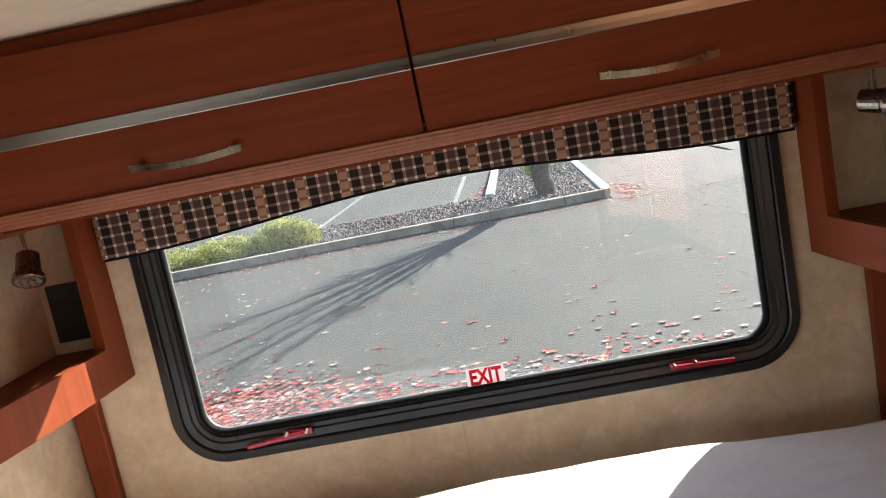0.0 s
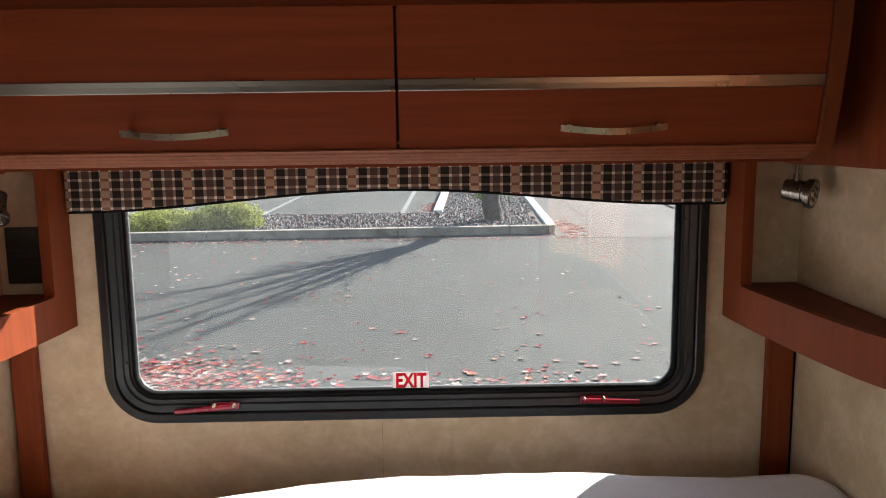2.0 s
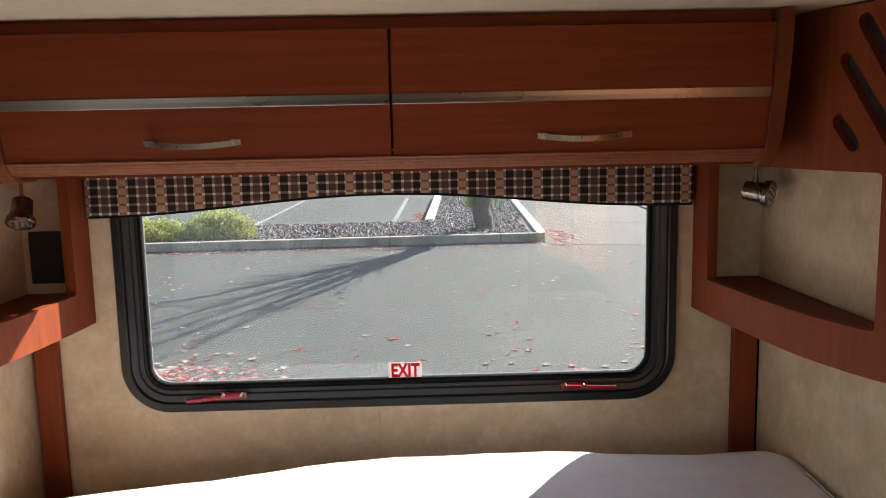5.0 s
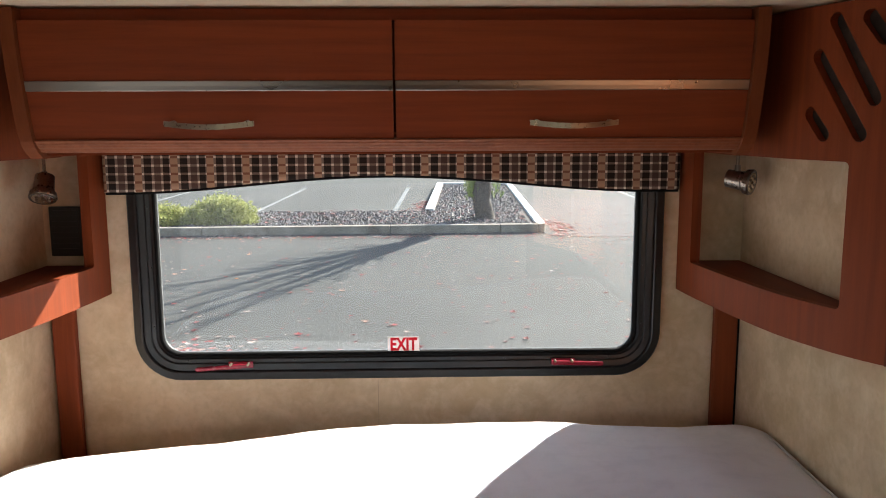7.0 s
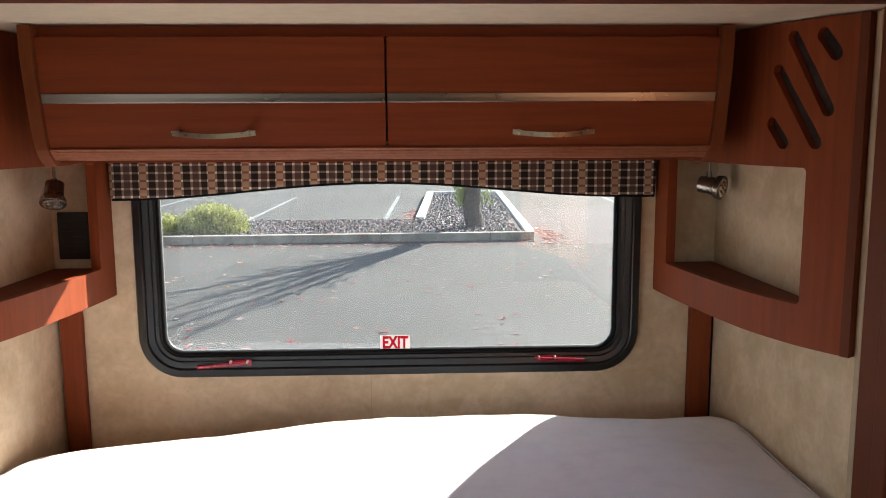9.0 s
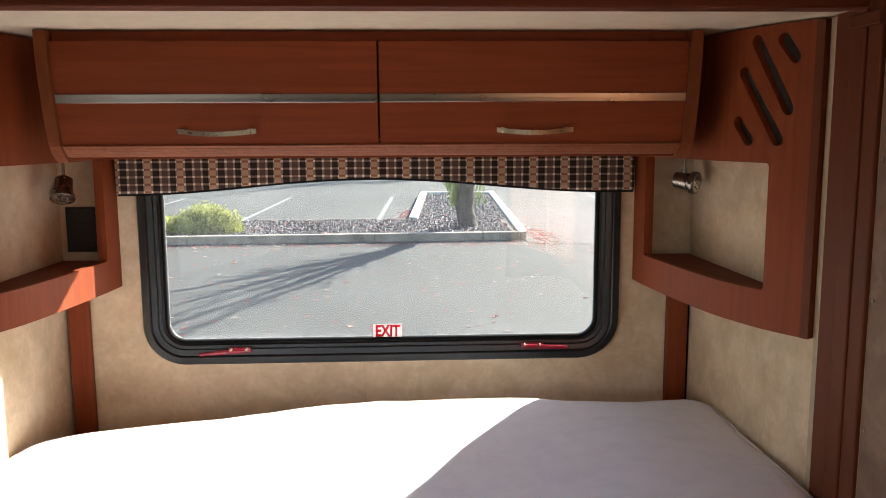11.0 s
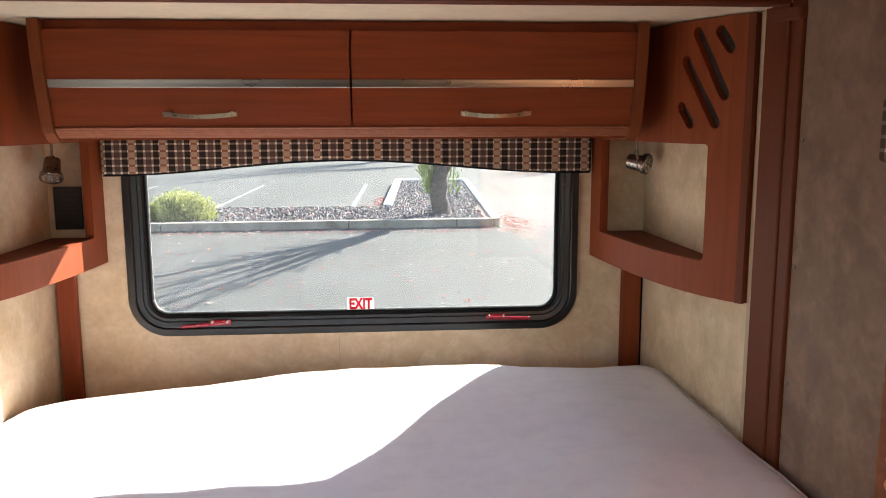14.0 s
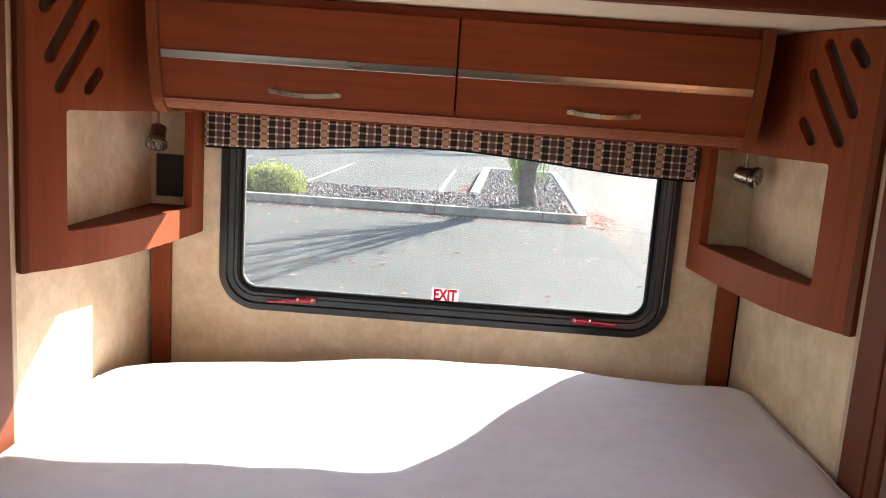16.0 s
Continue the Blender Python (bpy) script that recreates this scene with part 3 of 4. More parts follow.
def side_unit(side, label):
    unit = thing("corner_shelf_unit", label, "shelf unit", "curved corner units")
    part("face_panel", face_panel(side), WOOD_Z, unit)
    wall = HALF - 0.002

    def slab(z0, z1, name, material, inset=0.017, u1=TOTAL):
        edge = [plan_at(u1 * k / 24, inset) for k in range(25)]
        outline = [(CX + side * x, y) for x, y in edge if x < wall] + [(CX + side * wall, 0.848), (CX + side * 0.806, BACK - 0.004)]
        part(name, prism(outline, lambda a, c, t: (a, c, t), z0, z1), material, unit)

    slab(1.163, 1.227, "shelf", SHELF)
    slab(1.490, 1.506, "cabinet_bottom", WOOD_Y)
    # sheet added close behind the slots; its dark colour stands in for cavity shade
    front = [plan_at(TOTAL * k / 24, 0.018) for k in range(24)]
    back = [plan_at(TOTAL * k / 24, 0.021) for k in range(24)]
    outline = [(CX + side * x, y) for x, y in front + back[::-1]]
    part("slot_backing", prism(outline, lambda a, c, t: (a, c, t), 1.5075, CEILING - 0.004), CAVITY_SHADE, unit, "added backing, dark as the shaded cavity behind the vent slots")
    u0 = u_of(1.395)
    jamb = [plan_at(u0 - 0.016, 0.0165), plan_at(u0 - 0.001, 0.0165), plan_at(u0 - 0.001, 0.023), plan_at(u0 - 0.016, 0.023)]
    part("jamb", prism([(CX + side * x, y) for x, y in jamb], lambda a, c, t: (a, c, t), 1.2275, 1.4895), WOOD_Z, unit)
    lip = [plan_at(TOTAL - 0.020 + 0.005 * k, -0.003) for k in range(5)] + [plan_at(TOTAL - 0.005 * k, -0.0002) for k in range(5)]
    part("edge_band", prism([(CX + side * x, y) for x, y in lip], lambda a, c, t: (a, c, t), Z_LO, Z_HI), TRIM, unit, "darker upright edge band")
    return unit


side_unit(1, "cherry wood curved corner unit with open niche and slanted vent slots")
side_unit(-1, "cherry wood curved corner unit, its shelf edge caught by the sun")

# ---- overhead cabinet ----
cabinet = thing("overhead_cabinet", "cherry wood overhead cabinet with two curved lift-up doors", "cabinet")
PROFILE = [(1.722, 1.010), (1.68, 1.013), (1.64, 1.019), (1.60, 1.027), (1.56, 1.036), (1.535, 1.043), (1.523, 1.047)]


def door_y(z):
    for (za, ya), (zb, yb) in zip(PROFILE, PROFILE[1:]):
        if z >= zb:
            return ya + (yb - ya) * (za - z) / (za - zb)
    return PROFILE[-1][1]


def door_panel(x0, x1):
    zs = [1.722 - (1.722 - 1.523) * k / 20 for k in range(21)]
    outline = [(door_y(z), z) for z in zs] + [(door_y(z) + 0.018, z) for z in zs[::-1]]
    b = prism(outline, lambda y, z, t: (t, y, z), x0, x1)
    return b


def handle(xc, zc):
    """A flat bow handle with two feet."""
    b = bmesh.new()
    n = 20
    rows = []
    for k in range(n + 1):
        s = -1 + 2 * k / n
        bow = 0.018 + 0.010 * max(0.0, math.cos(s * math.pi / 2)) ** 1.5
        dip = -0.006 * math.cos(s * math.pi / 2)
        y = door_y(zc) - bow
        half = 0.0047
        rows.append([b.verts.new((xc + s * 0.077, yy, zc + dip + zz)) for yy, zz in ((y, -half), (y, half), (y + 0.0035, half), (y + 0.0035, -half))])
    for A, B in zip(rows, rows[1:]):
        for k in range(4):
            b.faces.new((A[k], A[(k + 1) % 4], B[(k + 1) % 4], B[k]))
    b.faces.new(rows[0])
    b.faces.new(rows[-1][::-1])
    for s in (-1, 1):
        add_tube(b, [(xc + s * 0.064, door_y(zc) - 0.019, zc), (xc + s * 0.064, door_y(zc) + 0.004, zc)], [0.0048, 0.006], 10)
    return b


for x0, x1, hx in ((-0.652, -0.0269, -0.344), (-0.0223, 0.592, 0.288)):
    door = part("door", door_panel(x0, x1), WOOD_X, cabinet)
    zs, proud = (1.6225, 1.6215, 1.6140, 1.6062, 1.6050), (0.0004, 0.0018, 0.0022, 0.0018, 0.0004)
    outline = [(door_y(z) - d, z) for z, d in zip(zs, proud)] + [(door_y(z) + 0.004, z) for z in zs[::-1]]
    part("inlay_strip", prism(outline, lambda y, z, t: (t, y, z), x0, x1), STRIP, door, "brushed metal inlay strip")
    part("handle", handle(hx, 1.550), NICKEL, door, "brushed nickel bow handle", smooth=False)
for x0, x1 in ((-0.676, -0.6535), (0.5935, 0.616)):
    zs = [1.742 - (1.742 - 1.4885) * k / 24 for k in range(25)]
    y_end = lambda z: door_y(min(z, 1.722)) - 0.010 + (0.0 if z > 1.53 else 0.040 * ((1.53 - z) / 0.0415) ** 2)
    outline = [(y_end(z), z) for z in zs] + [(1.15, 1.4885), (1.15, 1.742)]
    b = prism(outline, lambda y, z, t: (t, y, z), x0, x1)
    part("end_panel", b, END, cabinet, "golden brown curved end panel")
zs = [1.720 - 0.195 * k / 20 for k in range(21)]
outline = [(door_y(z) + 0.0185, z) for z in zs] + [(door_y(z) + 0.024, z) for z in zs[::-1]]
part("divider", prism(outline, lambda y, z, t: (t, y, z), -0.034, -0.015), TRIM, cabinet, "dark upright between the doors")
b = bmesh.new()
add_box(b, -0.653, 0.593, 1.030, 1.05, 1.7235, 1.743)
part("top_rail", b, WOOD_X, cabinet)
part("catch", box(-0.0274, -0.0216, 1.042, 1.046, 1.530, 1.534), LIT_EDGE, cabinet, "small metal catch")
part("back_box", box(-0.653, 0.593, 1.095, 1.115, 1.50, 1.742), SLOT, cabinet, "dark inside of the cabinet")
part("bottom_panel", box(-0.653, 0.593, 1.090, BACK - 0.002, 1.494, 1.503), WOOD_X, cabinet)
zs = [1.5222 - 0.0222 * k / 12 for k in range(13)]
outline = [(1.0445 + 0.026 * (k / 12) ** 1.3 - 0.0012 * (k % 3 == 1), z) for k, z in enumerate(zs)] + [(1.088, 1.4985), (1.088, 1.5222)]
# the rail's lightened wood stands in for glow from the bed below
part("light_rail", prism(outline, lambda y, z, t: (t, y, z), -0.653, 0.593), LIT_EDGE, cabinet, "moulded rail under the doors")

# ---- valance ----
def valance():
    b = bmesh.new()
    n = 120
    front, back = [], []
    x0, x1 = -0.692, 0.611
    for k in range(n + 1):
        f = k / n
        x = x0 + (x1 - x0) * f
        s = (x + 0.06) / 0.62
        zb = 1.396 + (0.036 * 0.5 * (1 + math.cos(math.pi * max(-1, min(1, s)))))
        wob = 0.0022 * math.sin(x * 23) + 0.0015 * math.sin(x * 61 + 1)
        front.append([b.verts.new((x, 1.447 + wob * (1 - j / 6), zb + (1.493 - zb) * j / 6)) for j in range(7)])
        back.append([b.verts.new((x, 1.457 + wob * (1 - j / 6), zb + (1.493 - zb) * j / 6)) for j in range(7)])
    for A, B in ((front, front[1:]), (back, back[1:])):
        for p, q in zip(A, B):
            for j in range(6):
                b.faces.new((p[j], q[j], q[j + 1], p[j + 1]))
    for k in range(n):
        b.faces.new((front[k][0], back[k][0], back[k + 1][0], front[k + 1][0]))
    for k in (0, n):
        for j in range(6):
            b.faces.new((front[k][j], front[k][j + 1], back[k][j + 1], back[k][j]))
    return b


val = tagged(part("valance", valance(), PLAID, smooth=True), "black, brown and tan plaid window valance with arched lower edge", "valance")
b = bmesh.new()
pts = []
for k in range(61):
    x = -0.690 + 1.299 * k / 60
    s = max(-1, min(1, (x + 0.06) / 0.62))
    pts.append((x, 1.453, 1.3935 + 0.018 * (1 + math.cos(math.pi * s))))
add_tube(b, pts, [0.003] * 61, 6)
part("piping", b, GASKET, val, "black piping along the hem")

# ---- reading lamps ----
def reading_lamp(at, aim, label):
    lamp = thing("reading_lamp", label, "lamp", "reading lamps")
    x, y, z = at
    part("base", tube([(x, y, 1.4895), (x, y, 1.4845), (x, y, 1.482)], [0.020, 0.019, 0.012], 20), GUN, lamp)
    part("stem", tube([(x, y, 1.484), (x, y, z + 0.006)], [0.0036, 0.0036], 10), NICKEL, lamp, "thin bright stem")
    d = Vector(aim).normalized()
    p = Vector((x, y, z))
    part("knuckle", tube([p + Vector((0, 0, 0.010)), p - Vector((0, 0, 0.008))], [0.006, 0.007], 10), GUN, lamp)
    c = p + Vector((0, 0, -0.008)) + Vector((d.x, d.y, 0)) * 0.008 - Vector((0, 0, 0.018)) * (1 - abs(d.z)) + d * 0.024 * max(0, -d.z)
    ends = [(-0.034, 0.016), (-0.032, 0.0195), (0.002, 0.0215), (0.003, 0.019), (0.008, 0.019), (0.009, 0.027), (0.020, 0.0285), (0.0225, 0.027), (0.021, 0.0235)]
    part("head", tube([c + d * a for a, _ in ends], [r for _, r in ends], 24), GUN, lamp, smooth=False)
    lens = part("lens", tube([c + d * a for a in (0.0205, 0.0225, 0.0232)], [0.0232, 0.0220, 0.012], 20), LENS, lamp, "clear lens with small round diodes")
    side = d.orthogonal().normalized()
    up = d.cross(side)
    for k in range(7):
        q = c + d * 0.0232 + (side * math.cos(k * math.tau / 6) + up * math.sin(k * math.tau / 6)) * (0.0135 if k < 6 else 0)
        part("diode", tube([q, q + d * 0.002], [0.0035, 0.0022], 8), NICKEL, lens)


reading_lamp((0.711, 1.365, 1.446), (0.74, -0.66, -0.14), "small nickel swivel reading lamp turned towards the room")
reading_lamp((-0.784, 1.365, 1.440), (0.08, -0.50, -0.80), "small nickel swivel reading lamp turned down")

# black vent plate on the outer wall
vent = thing("wall_vent", "flat black plastic vent plate on the beige wall", "vent")
part("plate", box(-0.827, -0.755, BACK - 0.010, BACK - 0.001, 1.250, 1.364, bevel=0.002), BLACK, vent)
for k in range(8):
    z = 1.262 + k * 0.0125
    part("slat", box(-0.820, -0.762, BACK - 0.0115, BACK - 0.0095, z, z + 0.006), BLACK, vent)

# ---- mattress ----
BED_Z, BED_END, BED_HALF = 0.890, 1.308, 0.809


def mattress_top(u, v):
    """Height of the mattress at u (-1..1 across) and v (0 foot .. 1 head)."""
    z = BED_Z + 0.014 * (1 - max(0, u) ** 2) - 0.088 * max(0, -u) ** 1.3 * max(v, 0) ** 5
    t = min(max((v - 0.60) / 0.38, 0), 1)
    r = min(max((u - 0.1) / 0.75, 0), 1)
    z -= 0.064 * (1 - t * t * (3 - 2 * t)) * (1 - r * r * (3 - 2 * r))
    z += 0.003 * math.sin(u * 5 + v * 7) + 0.002 * math.sin(u * 11 - v * 9) + 0.006 * noise.noise(Vector((u * 6, v * 9, 0)))
    return z


def rect_superellipse(n, hx, hy, r):
    """A rounded rectangle with its long sides divided evenly."""
    pts = rounded_rect(-hx, hx, -hy, hy, r, n)
    out = []
    for k, p in enumerate(pts):
        q = pts[(k + 1) % len(pts)]
        out.append(p)
        if k % (n + 1) == n:
            out += [(p[0] + (q[0] - p[0]) * j / 24, p[1] + (q[1] - p[1]) * j / 24) for j in range(1, 24)]
    return out


BX = -0.040
bed = thing("mattress", "bare white mattress with piped edges filling the slide-out", "mattress")
b = bmesh.new()
y0, y1 = -0.10, BED_END
yc, hy = (y0 + y1) / 2, (y1 - y0) / 2
loops = []
for inset, dz in ((0.0, -0.22), (0.0, -0.030), (0.004, -0.015), (0.013, -0.005), (0.028, -0.001), (0.05, 0.0)):
    loops.append([b.verts.new((BX + a, yc + c, (0.6 if dz < -0.1 else mattress_top(a / BED_HALF, (c + hy) / (2 * hy)) + dz))) for a, c in rect_superellipse(8, BED_HALF - inset, hy - inset, 0.051 - 0.9 * inset)])
N = len(loops[0])
for A, B in zip(loops, loops[1:]):
    for k in range(N):
        b.faces.new((A[k], A[(k + 1) % N], B[(k + 1) % N], B[k]))
inner = loops[-1]
rings = [inner]
for f in [0.02 + 0.93 * k / 34 for k in range(35)]:
    row = []
    for v in inner:
        x, y = v.co.x + (BX - v.co.x) * f, v.co.y + (yc - v.co.y) * f
        row.append(b.verts.new((x, y, mattress_top((x - BX) / BED_HALF, (y - y0) / (y1 - y0)))))
    rings.append(row)
for A, B in zip(rings, rings[1:]):
    for k in range(N):
        b.faces.new((A[k], A[(k + 1) % N], B[(k + 1) % N], B[k]))
b.faces.new(rings[-1])
part("cover", b, TICKING, bed, smooth=True)
b = bmesh.new()
pts = [(BX + a, yc + c, mattress_top(a / BED_HALF, (c + hy) / (2 * hy)) - 0.012) for a, c in rect_superellipse(8, BED_HALF - 0.001, hy - 0.001, 0.055)]
add_tube(b, pts + pts[:2], [0.0032] * (N + 2), 6, caps=False)
part("piping", b, TICKING, bed, "white corded edge piping", smooth=True)
base = thing("bed_base", "cherry wood box base under the mattress", "bed base")
part("plinth", box(CX - 0.78, CX + 0.78, -0.05, 1.27, 0.001, 0.598, bevel=0.004), WOOD_X, base)

# ---- outdoors ----
def flat(points, z):
    b = bmesh.new()
    b.faces.new([b.verts.new((x, y, z)) for x, y in points])
    return b


setting("ground", flat([(-400, -400), (400, -400), (400, 400), (-400, 400)], GROUND), ASPHALT, "worn grey asphalt car park", "ground")
KX, KY = 2.30, 14.70          # outer corner of the planted island
kerb_line = lambda x: KY + 0.03 * (x - KX)
setting("pavement_apron", flat([(2.36, 14.24), (9.5, 13.6), (11, 21.5), (2.75, 21.5)], GROUND + 0.004), CONCRETE, "pale weathered concrete driveway apron", "pavement")

H = 0.165
kerb = tagged(new("kerb"), "grey concrete kerb round the planted island", "kerb", kind="structure")


def kerb_piece(p, q, width, material, label=""):
    d = Vector((q[0] - p[0], q[1] - p[1]))
    L = d.length
    b = box(0.006, L - 0.006, 0, width, GROUND - 0.02, GROUND + H, bevel=0.016)
    b.transform(Matrix.Translation((p[0], p[1], 0)) @ Matrix.Rotation(math.atan2(d.y, d.x), 4, "Z"))
    part("kerb_stone", b, material, kerb, label)


xs = [-17.0, -13.4, -9.9, -6.6, -3.97, -0.56, 1.47, KX - 0.12]
for xa, xb in zip(xs, xs[1:]):
    kerb_piece((xa, kerb_line(xa)), (xb, kerb_line(xb)), 0.16, KERB)
b = bmesh.new()
corner = [(KX - 0.12, kerb_line(KX - 0.12))] + [(KX - 0.12 + 0.14 * math.sin(a), KY + 0.13 - 0.135 * math.cos(a)) for a in (0.3, 0.7, 1.1, 1.5)]
outline = corner + [(KX + 0.03, KY + 0.36), (KX - 0.15, KY + 0.36), (KX - 0.13, KY + 0.165)]
add_prism(b, outline, lambda x, y, t: (x, y, t), GROUND - 0.02, GROUND + H)
part("kerb_stone", b, KERB, kerb)
FAR = 25.2
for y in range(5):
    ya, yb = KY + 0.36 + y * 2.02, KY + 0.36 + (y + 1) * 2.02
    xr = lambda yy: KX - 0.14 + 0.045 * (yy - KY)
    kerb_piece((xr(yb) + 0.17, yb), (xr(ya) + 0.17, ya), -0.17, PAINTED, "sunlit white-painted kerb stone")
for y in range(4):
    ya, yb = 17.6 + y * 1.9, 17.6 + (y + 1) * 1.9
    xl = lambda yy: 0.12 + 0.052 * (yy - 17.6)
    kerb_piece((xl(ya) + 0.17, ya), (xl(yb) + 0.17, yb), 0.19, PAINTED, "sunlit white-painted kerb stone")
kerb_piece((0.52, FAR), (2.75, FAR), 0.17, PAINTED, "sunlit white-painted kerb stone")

bed_soil = setting("ground_planting_bed", flat([(-17, 14.2), (KX - 0.1, KY + 0.14), (2.66, FAR), (0.52, FAR), (0.12, 17.65), (-17, 17.5)], GROUND + H - 0.055), SOIL, "dark soil of the planted island", "ground")

for x in (-0.66, -3.85, -7.1, -10.3, 5.6):
    b = flat([(x, 18.6), (x + 0.11, 18.6), (x + 0.33, 25.4), (x + 0.22, 25.4)], GROUND + 0.004)
    setting("road_line", b, LINE, "worn white parking line", "road marking")

for pts in ([(3.31, 17.9), (3.35, 17.9), (3.60, 25.0), (3.55, 25.0)], [(3.0, 14.9), (3.03, 14.9), (3.36, 17.9), (3.32, 17.9)], [(2.5, 17.55), (2.5, 17.5), (9.0, 17.3), (9.0, 17.36)]):
    setting("road_seam", flat(pts, GROUND + 0.008), TAR, "dark sealed seam in the paving", "road marking")

# chips
rng = random.Random(4)


def in_bed(x, y):
    if y < kerb_line(x) + 0.18:
        return False
    if y < 17.5 and x < KX - 0.2:
        return True
    return 17.4 <= y < FAR and 0.34 + 0.052 * (y - 17.6) < x < KX - 0.2 + 0.045 * (y - KY)


verts, faces = [], []


def chip(x, y, z, s):
    n0 = len(verts)
    a = rng.random() * 6.28
    for k in range(4):
        t = a + k * 1.57
        verts.append((x + s * math.cos(t) * rng.uniform(0.6, 1.2), y + s * math.sin(t) * rng.uniform(0.6, 1.2), z + rng.uniform(0, s * 0.5)))
    verts.append((x, y, z + s * rng.uniform(0.5, 1.1)))
    for k in range(4):
        faces.append((n0 + k, n0 + (k + 1) % 4, n0 + 4))


for _ in range(2600):
    x = rng.uniform(-8, KX)
    chip(x, kerb_line(x) - abs(rng.gauss(0, 0.09)) - 0.005, GROUND + 0.002, rng.uniform(0.012, 0.03))
while len(faces) < 4 * 18000:
    x, y = rng.uniform(-8, 3), 14.6 + (FAR - 14.6) * rng.random() ** 1.6
    if in_bed(x, y):
        chip(x, y, GROUND + H - 0.055, rng.uniform(0.02, 0.055))
me = bpy.data.meshes.new("bark_chips")
me.from_pydata(verts, [], faces)
me.materials.append(CHIPS)
tagged(new("bark_chips", me), "dark bark and lava rock chips over the planting bed", "mulch", kind="stuff")


# fallen leaves
def leaf_mesh(spots, name, label):
    vs, fs = [], []
    for x, y, z, s in spots:
        a, tilt = rng.random() * 6.28, rng.uniform(-0.28, 0.28)
        n0 = len(vs)
        star = [(0, -0.9), (0.28, -0.35), (0.95, -0.25), (0.42, 0.12), (0.62, 0.75), (0.12, 0.42), (0, 1.1), (-0.12, 0.42), (-0.62, 0.75), (-0.42, 0.12), (-0.95, -0.25), (-0.28, -0.35)]
        curl = rng.uniform(0.0, 0.3)
        vs.append((x, y, z + 0.002))
        for px, py in star:
            qx, qy = px * math.cos(a) - py * math.sin(a), px * math.sin(a) + py * math.cos(a)
            vs.append((x + s * qx, y + s * qy, z + 0.003 + s * (curl * (px * px + py * py) * 0.6 + tilt * px * 0.5 + abs(tilt) * 0.5)))
        fs += [(n0, n0 + 1 + k, n0 + 1 + (k + 1) % 12) for k in range(12)]
    me = bpy.data.meshes.new(name)
    me.from_pydata(vs, [], fs)
    me.materials.append(LITTER)
    return tagged(new(name, me), label, "leaves", kind="stuff")


spots = []
for _ in range(1100):
    spots.append((rng.uniform(-7, 6), rng.uniform(5.0, 14.5), GROUND + 0.004, rng.uniform(0.016, 0.034) if rng.random() < 0.7 else rng.uniform(0.034, 0.055)))
for _ in range(1500):
    spots.append((rng.gauss(-2.40, 0.58), rng.gauss(6.15, 0.42), GROUND + 0.004 + rng.random() * 0.02, rng.uniform(0.02, 0.052)))
for _ in range(5200):
    spots.append((rng.uniform(-7, 6), 5.0 + 9.6 * rng.random() ** 0.8, GROUND + 0.003, rng.uniform(0.005, 0.013)))
for _ in range(620):
    spots.append((rng.uniform(-1.6, 3.0), rng.gauss(5.75, 0.35), GROUND + 0.004, rng.uniform(0.03, 0.055)))
for _ in range(420):
    d = abs(rng.gauss(0, 0.22))
    spots.append((2.45 + d + rng.uniform(0, 0.1), rng.gauss(15.5, 0.7), GROUND + 0.006, rng.uniform(0.025, 0.05)))
for _ in range(500):
    spots.append((rng.uniform(2.4, 6), rng.uniform(12.5, 19), GROUND + 0.006, rng.uniform(0.015, 0.035)))
for _ in range(420):
    spots.append((rng.uniform(-6, 2.5), kerb_line(-2) - 0.2 - abs(rng.gauss(0, 0.16)), GROUND + 0.004, rng.uniform(0.02, 0.045)))
for _ in range(260):
    y = rng.uniform(17.65, 21.0)
    spots.append((0.02 + 0.052 * (y - 17.6) - abs(rng.gauss(0, 0.16)), y, GROUND + 0.006, rng.uniform(0.025, 0.05)))
leaf_mesh(spots, "fallen_leaves", "scattered red and brown fallen maple leaves on asphalt")
spots = []
while len(spots) < 260:
    x, y = rng.uniform(-3, 2.6), rng.uniform(14.8, 18.5)
    if in_bed(x, y):
        spots.append((x, y, GROUND + H - 0.01, rng.uniform(0.025, 0.05)))
leaf_mesh(spots, "fallen_leaves", "red fallen leaves on the planting bed")


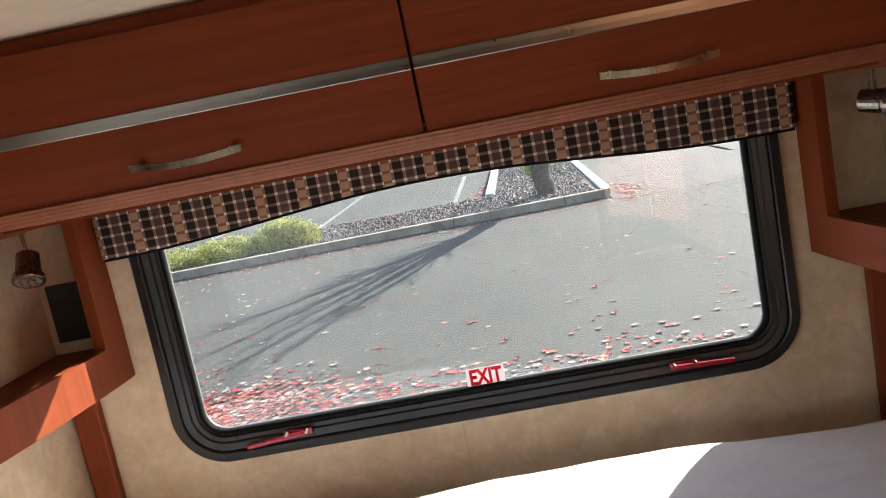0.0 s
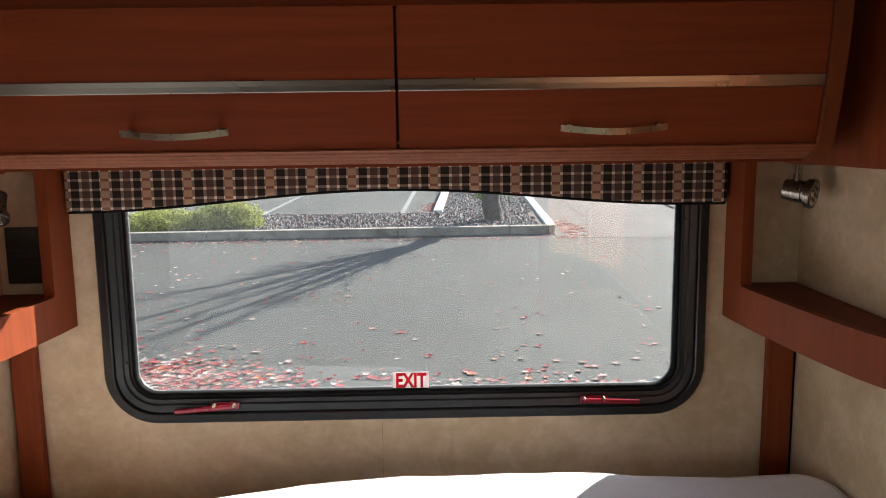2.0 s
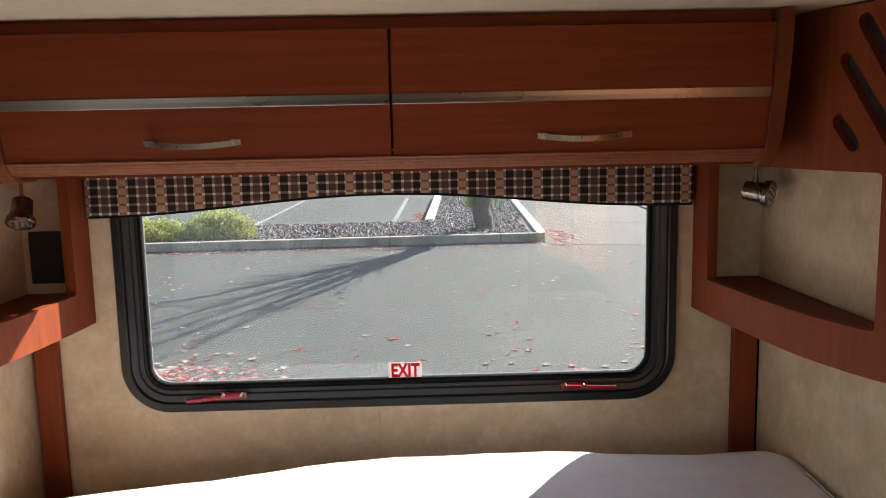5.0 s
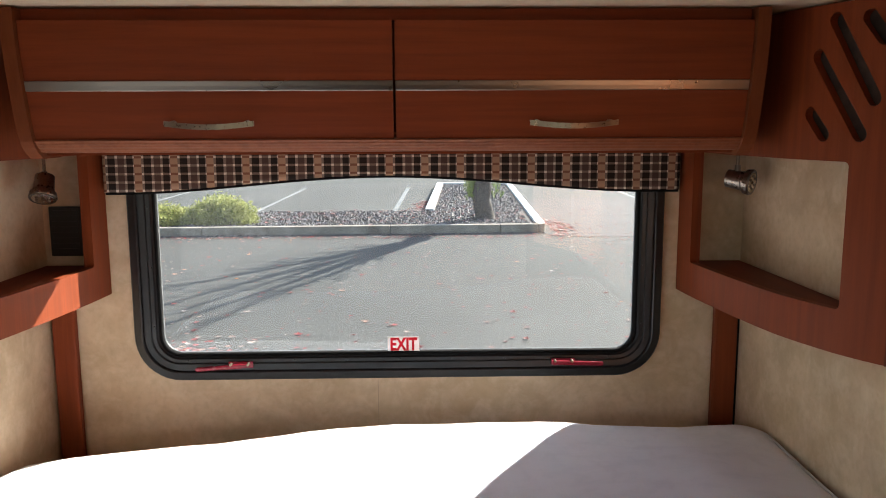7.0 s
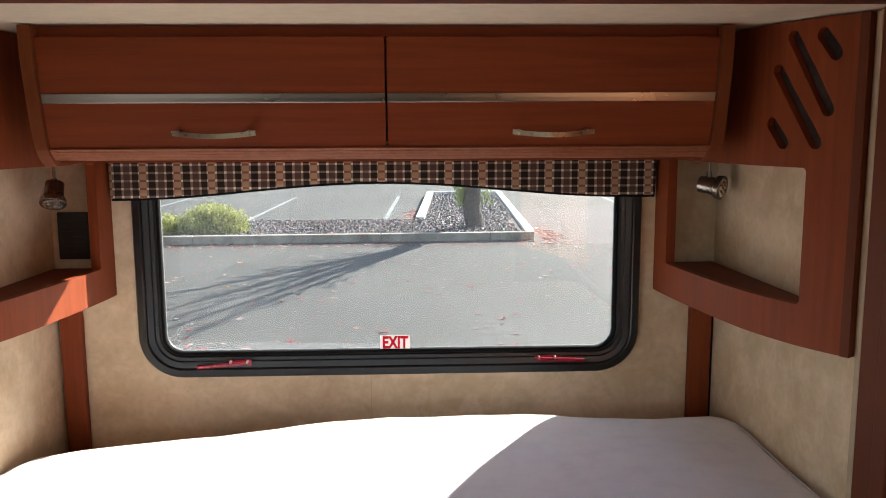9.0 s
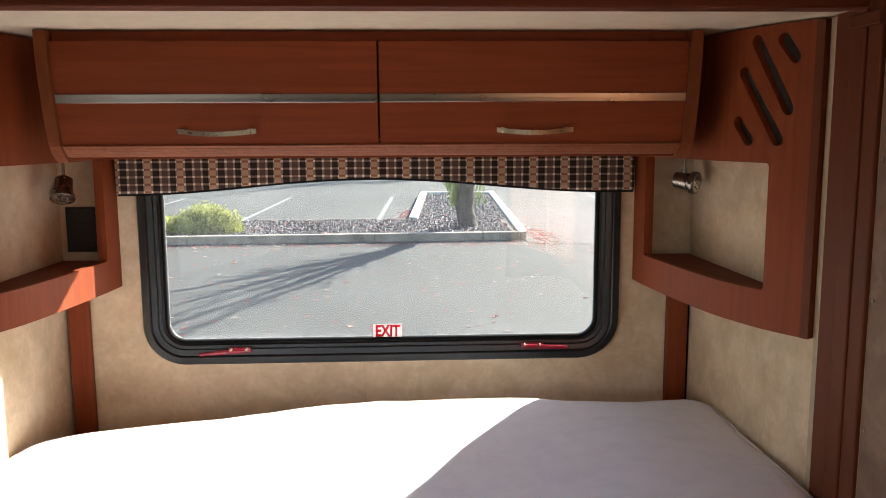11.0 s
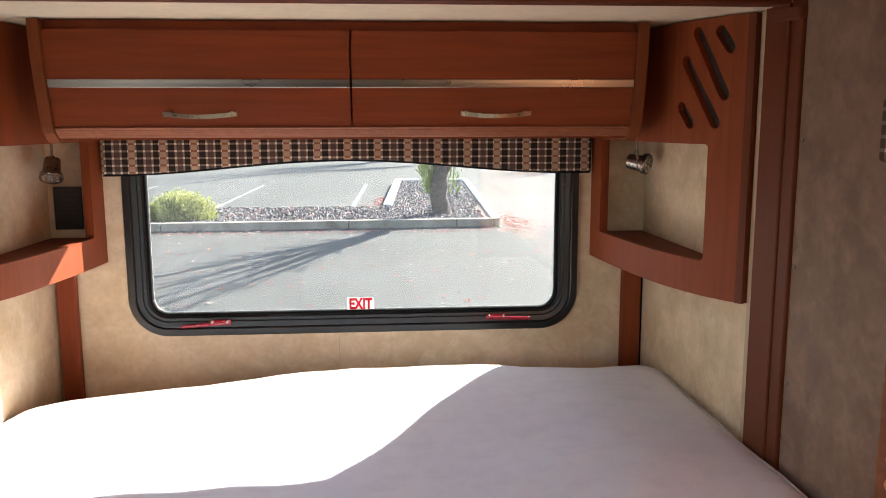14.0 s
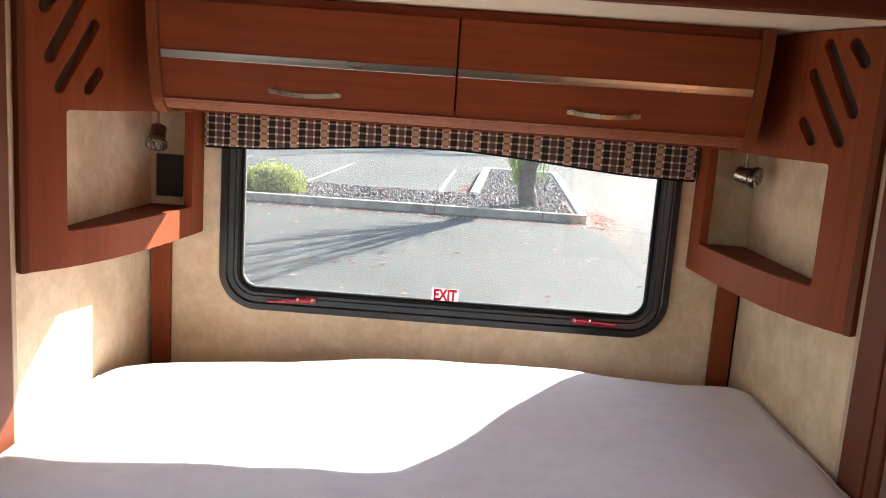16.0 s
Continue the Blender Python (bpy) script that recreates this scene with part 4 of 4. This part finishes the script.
# bushes
def bush(x, y, rx, ry, h, n, label):
    th = thing("bush", label, "bush", "low bushes", at=(x, y, GROUND + H - 0.06))
    vs, fs = [], []
    for _ in range(n):
        a = rng.random() * math.tau
        el = math.asin(rng.random())
        r = rng.uniform(0.70, 1.05) * (1 + 0.10 * math.sin(3 * a + x) + 0.08 * math.sin(7 * a + 5 * el) + 0.22 * noise.noise(Vector((4 * math.cos(a), 4 * math.sin(a), 5 * el + x))))
        p = Vector((rx * r * math.cos(a) * math.cos(el), ry * r * math.sin(a) * math.cos(el), h * r * math.sin(el)))
        s = rng.uniform(0.012, 0.026)
        d = Vector((rng.gauss(0, 1), rng.gauss(0, 1), rng.gauss(0.6, 0.8))).normalized()
        e = d.orthogonal().normalized() * s * 0.55
        e = Matrix.Rotation(rng.random() * 6.28, 3, d) @ e
        n0 = len(vs)
        vs += [tuple(p - e * 0.3), tuple(p + e + d * s), tuple(p + d * s * 2.3), tuple(p - e + d * s)]
        fs.append((n0, n0 + 1, n0 + 2, n0 + 3))
    me = bpy.data.meshes.new("foliage")
    me.from_pydata(vs, [], fs)
    me.materials.append(FOLIAGE)
    f = new("foliage", me)
    f.parent = th
    b = bmesh.new()
    for k in range(9):
        a = k * math.tau / 9
        add_tube(b, [(0, 0, 0), (rx * 0.4 * math.cos(a), ry * 0.4 * math.sin(a), h * 0.5), (rx * 0.7 * math.cos(a), ry * 0.7 * math.sin(a), h * 0.75)], [0.012, 0.008, 0.004], 5)
    part("stems", b, BARK, th)


bush(-3.85, 15.55, 0.64, 0.58, 0.50, 15000, "rounded yellow-green bush in the planting bed")
bush(-5.1, 15.45, 0.75, 0.60, 0.36, 12000, "low spreading yellow-green bush in the planting bed")
bush(-6.4, 15.5, 0.85, 0.60, 0.34, 8000, "low spreading yellow-green bush in the planting bed")


# tree on the island
tree = thing("tree", "young multi-limbed street tree with rough grey-brown bark", "tree", at=(1.29, 15.95, GROUND + H - 0.055))
b = bmesh.new()
add_tube(b, [(0, 0, -0.05), (0.01, 0, 0.04)] + [(0.36 * (k / 16) ** 2.6 - 0.10 * math.sin(math.pi * k / 16) + 0.012 * math.sin(k * 1.3), 0.01 * math.cos(k), 0.1 * k) for k in range(1, 17)], [0.27, 0.22] + [0.172 - 0.0002 * k + 0.05 * math.exp(-k * 0.9) for k in range(1, 17)], 22)
for v in b.verts:
    k = 1 + 0.20 * noise.noise(v.co * 5) + 0.16 * noise.noise(Vector((v.co.x * 26, v.co.y * 26, v.co.z * 7)))
    v.co.x, v.co.y = v.co.x * k, v.co.y * k
part("trunk", b, BARK, tree, smooth=True)
b = bmesh.new()
leafspots = []
for k in range(13):
    a = k * math.tau / 13 + rng.uniform(-0.2, 0.2)
    out = rng.uniform(0.3, 1.0)
    top = rng.uniform(4.0, 6.0)
    pts, rad = [], []
    for s in range(9):
        f = s / 8
        h = (top - 1.35) * f
        pts.append(Vector((0.23 + math.cos(a) * out * f ** 1.1 + 0.06 * math.sin(5 * f + k) + 0.34 * h, math.sin(a) * out * f ** 1.1 + 0.06 * math.cos(4 * f + 2 * k) - 0.10 * h, 1.35 + h)))
        rad.append(0.056 * (1 - f) + 0.013)
    add_tube(b, pts, rad, 7)
    for j in range(9):
        i = rng.randint(2, 8)
        p = pts[i]
        d = Vector((math.cos(a) + rng.gauss(0, 0.8), math.sin(a) + rng.gauss(0, 0.8), rng.uniform(0.5, 1.6))).normalized()
        L = rng.uniform(0.5, 1.2)
        tw = [p, p + d * L * 0.5 + Vector((0, 0, 0.05)), p + d * L + Vector((0, 0, 0.14))]
        add_tube(b, tw, [0.016, 0.011, 0.006], 5)
        leafspots += [tw[1] + Vector((rng.gauss(0, 0.15), rng.gauss(0, 0.15), rng.gauss(0, 0.15))) for _ in range(3)]
part("limbs", b, BARK, tree, smooth=True)
vs, fs = [], []
for p in leafspots:
    s = rng.uniform(0.03, 0.06)
    d = Vector((rng.gauss(0, 1), rng.gauss(0, 1), rng.gauss(0, 1))).normalized()
    e = d.orthogonal().normalized()
    n0 = len(vs)
    vs += [tuple(p), tuple(p + d * s + e * s), tuple(p + d * s * 2), tuple(p + d * s - e * s)]
    fs.append((n0, n0 + 1, n0 + 2, n0 + 3))
me = bpy.data.meshes.new("crown")
me.from_pydata(vs, [], fs)
me.materials.append(LITTER)
tagged(new("crown", me), "sparse last red leaves").parent = tree
# green suckers at the foot
vs, fs = [], []
for _ in range(950):
    a = rng.uniform(0, math.tau)
    r = 0.03 + 0.15 * rng.random()
    h = 0.38 + rng.random() ** 0.7 * 0.95
    cx, cy = (-0.23, 0.02) if rng.random() < 0.78 else (0.20, 0.14)
    p = Vector((cx + r * math.cos(a) * (0.5 + h), cy + r * math.sin(a), h))
    d = Vector((cx * 0.6 + rng.gauss(0, 0.25), rng.gauss(0, 0.25), 1)).normalized()
    e = d.orthogonal().normalized() * 0.014
    s = rng.uniform(0.08, 0.2)
    n0 = len(vs)
    vs += [tuple(p), tuple(p + d * s * 0.5 + e), tuple(p + d * s), tuple(p + d * s * 0.5 - e)]
    fs.append((n0, n0 + 1, n0 + 2, n0 + 3))
me = bpy.data.meshes.new("suckers")
me.from_pydata(vs, [], fs)
me.materials.append(BLADES)
tagged(new("suckers", me), "bright green shoots at the foot of the trunk").parent = tree
bpy.context.view_layer.update()
# unseen copies behind the valance, added to cast shadows on the far asphalt
shadow_tree = copy_thing(tree, pose(9.2, 34.0, GROUND, 0, 0, 70))
shadow_tree["label"] = "unseen distant tree, added for its shadow across the car park"
shadow_tree = copy_thing(tree, pose(3.4, 37.5, GROUND, 0, 0, 200))
shadow_tree["label"] = "unseen tree beyond the parking bays, added for its shadow"
shadow_tree = copy_thing(tree, pose(2.2, 42.5, GROUND, 0, 0, 310) @ Matrix.Scale(1.75, 4))
shadow_tree["label"] = "unseen tall tree, added to shade the far parking bays"
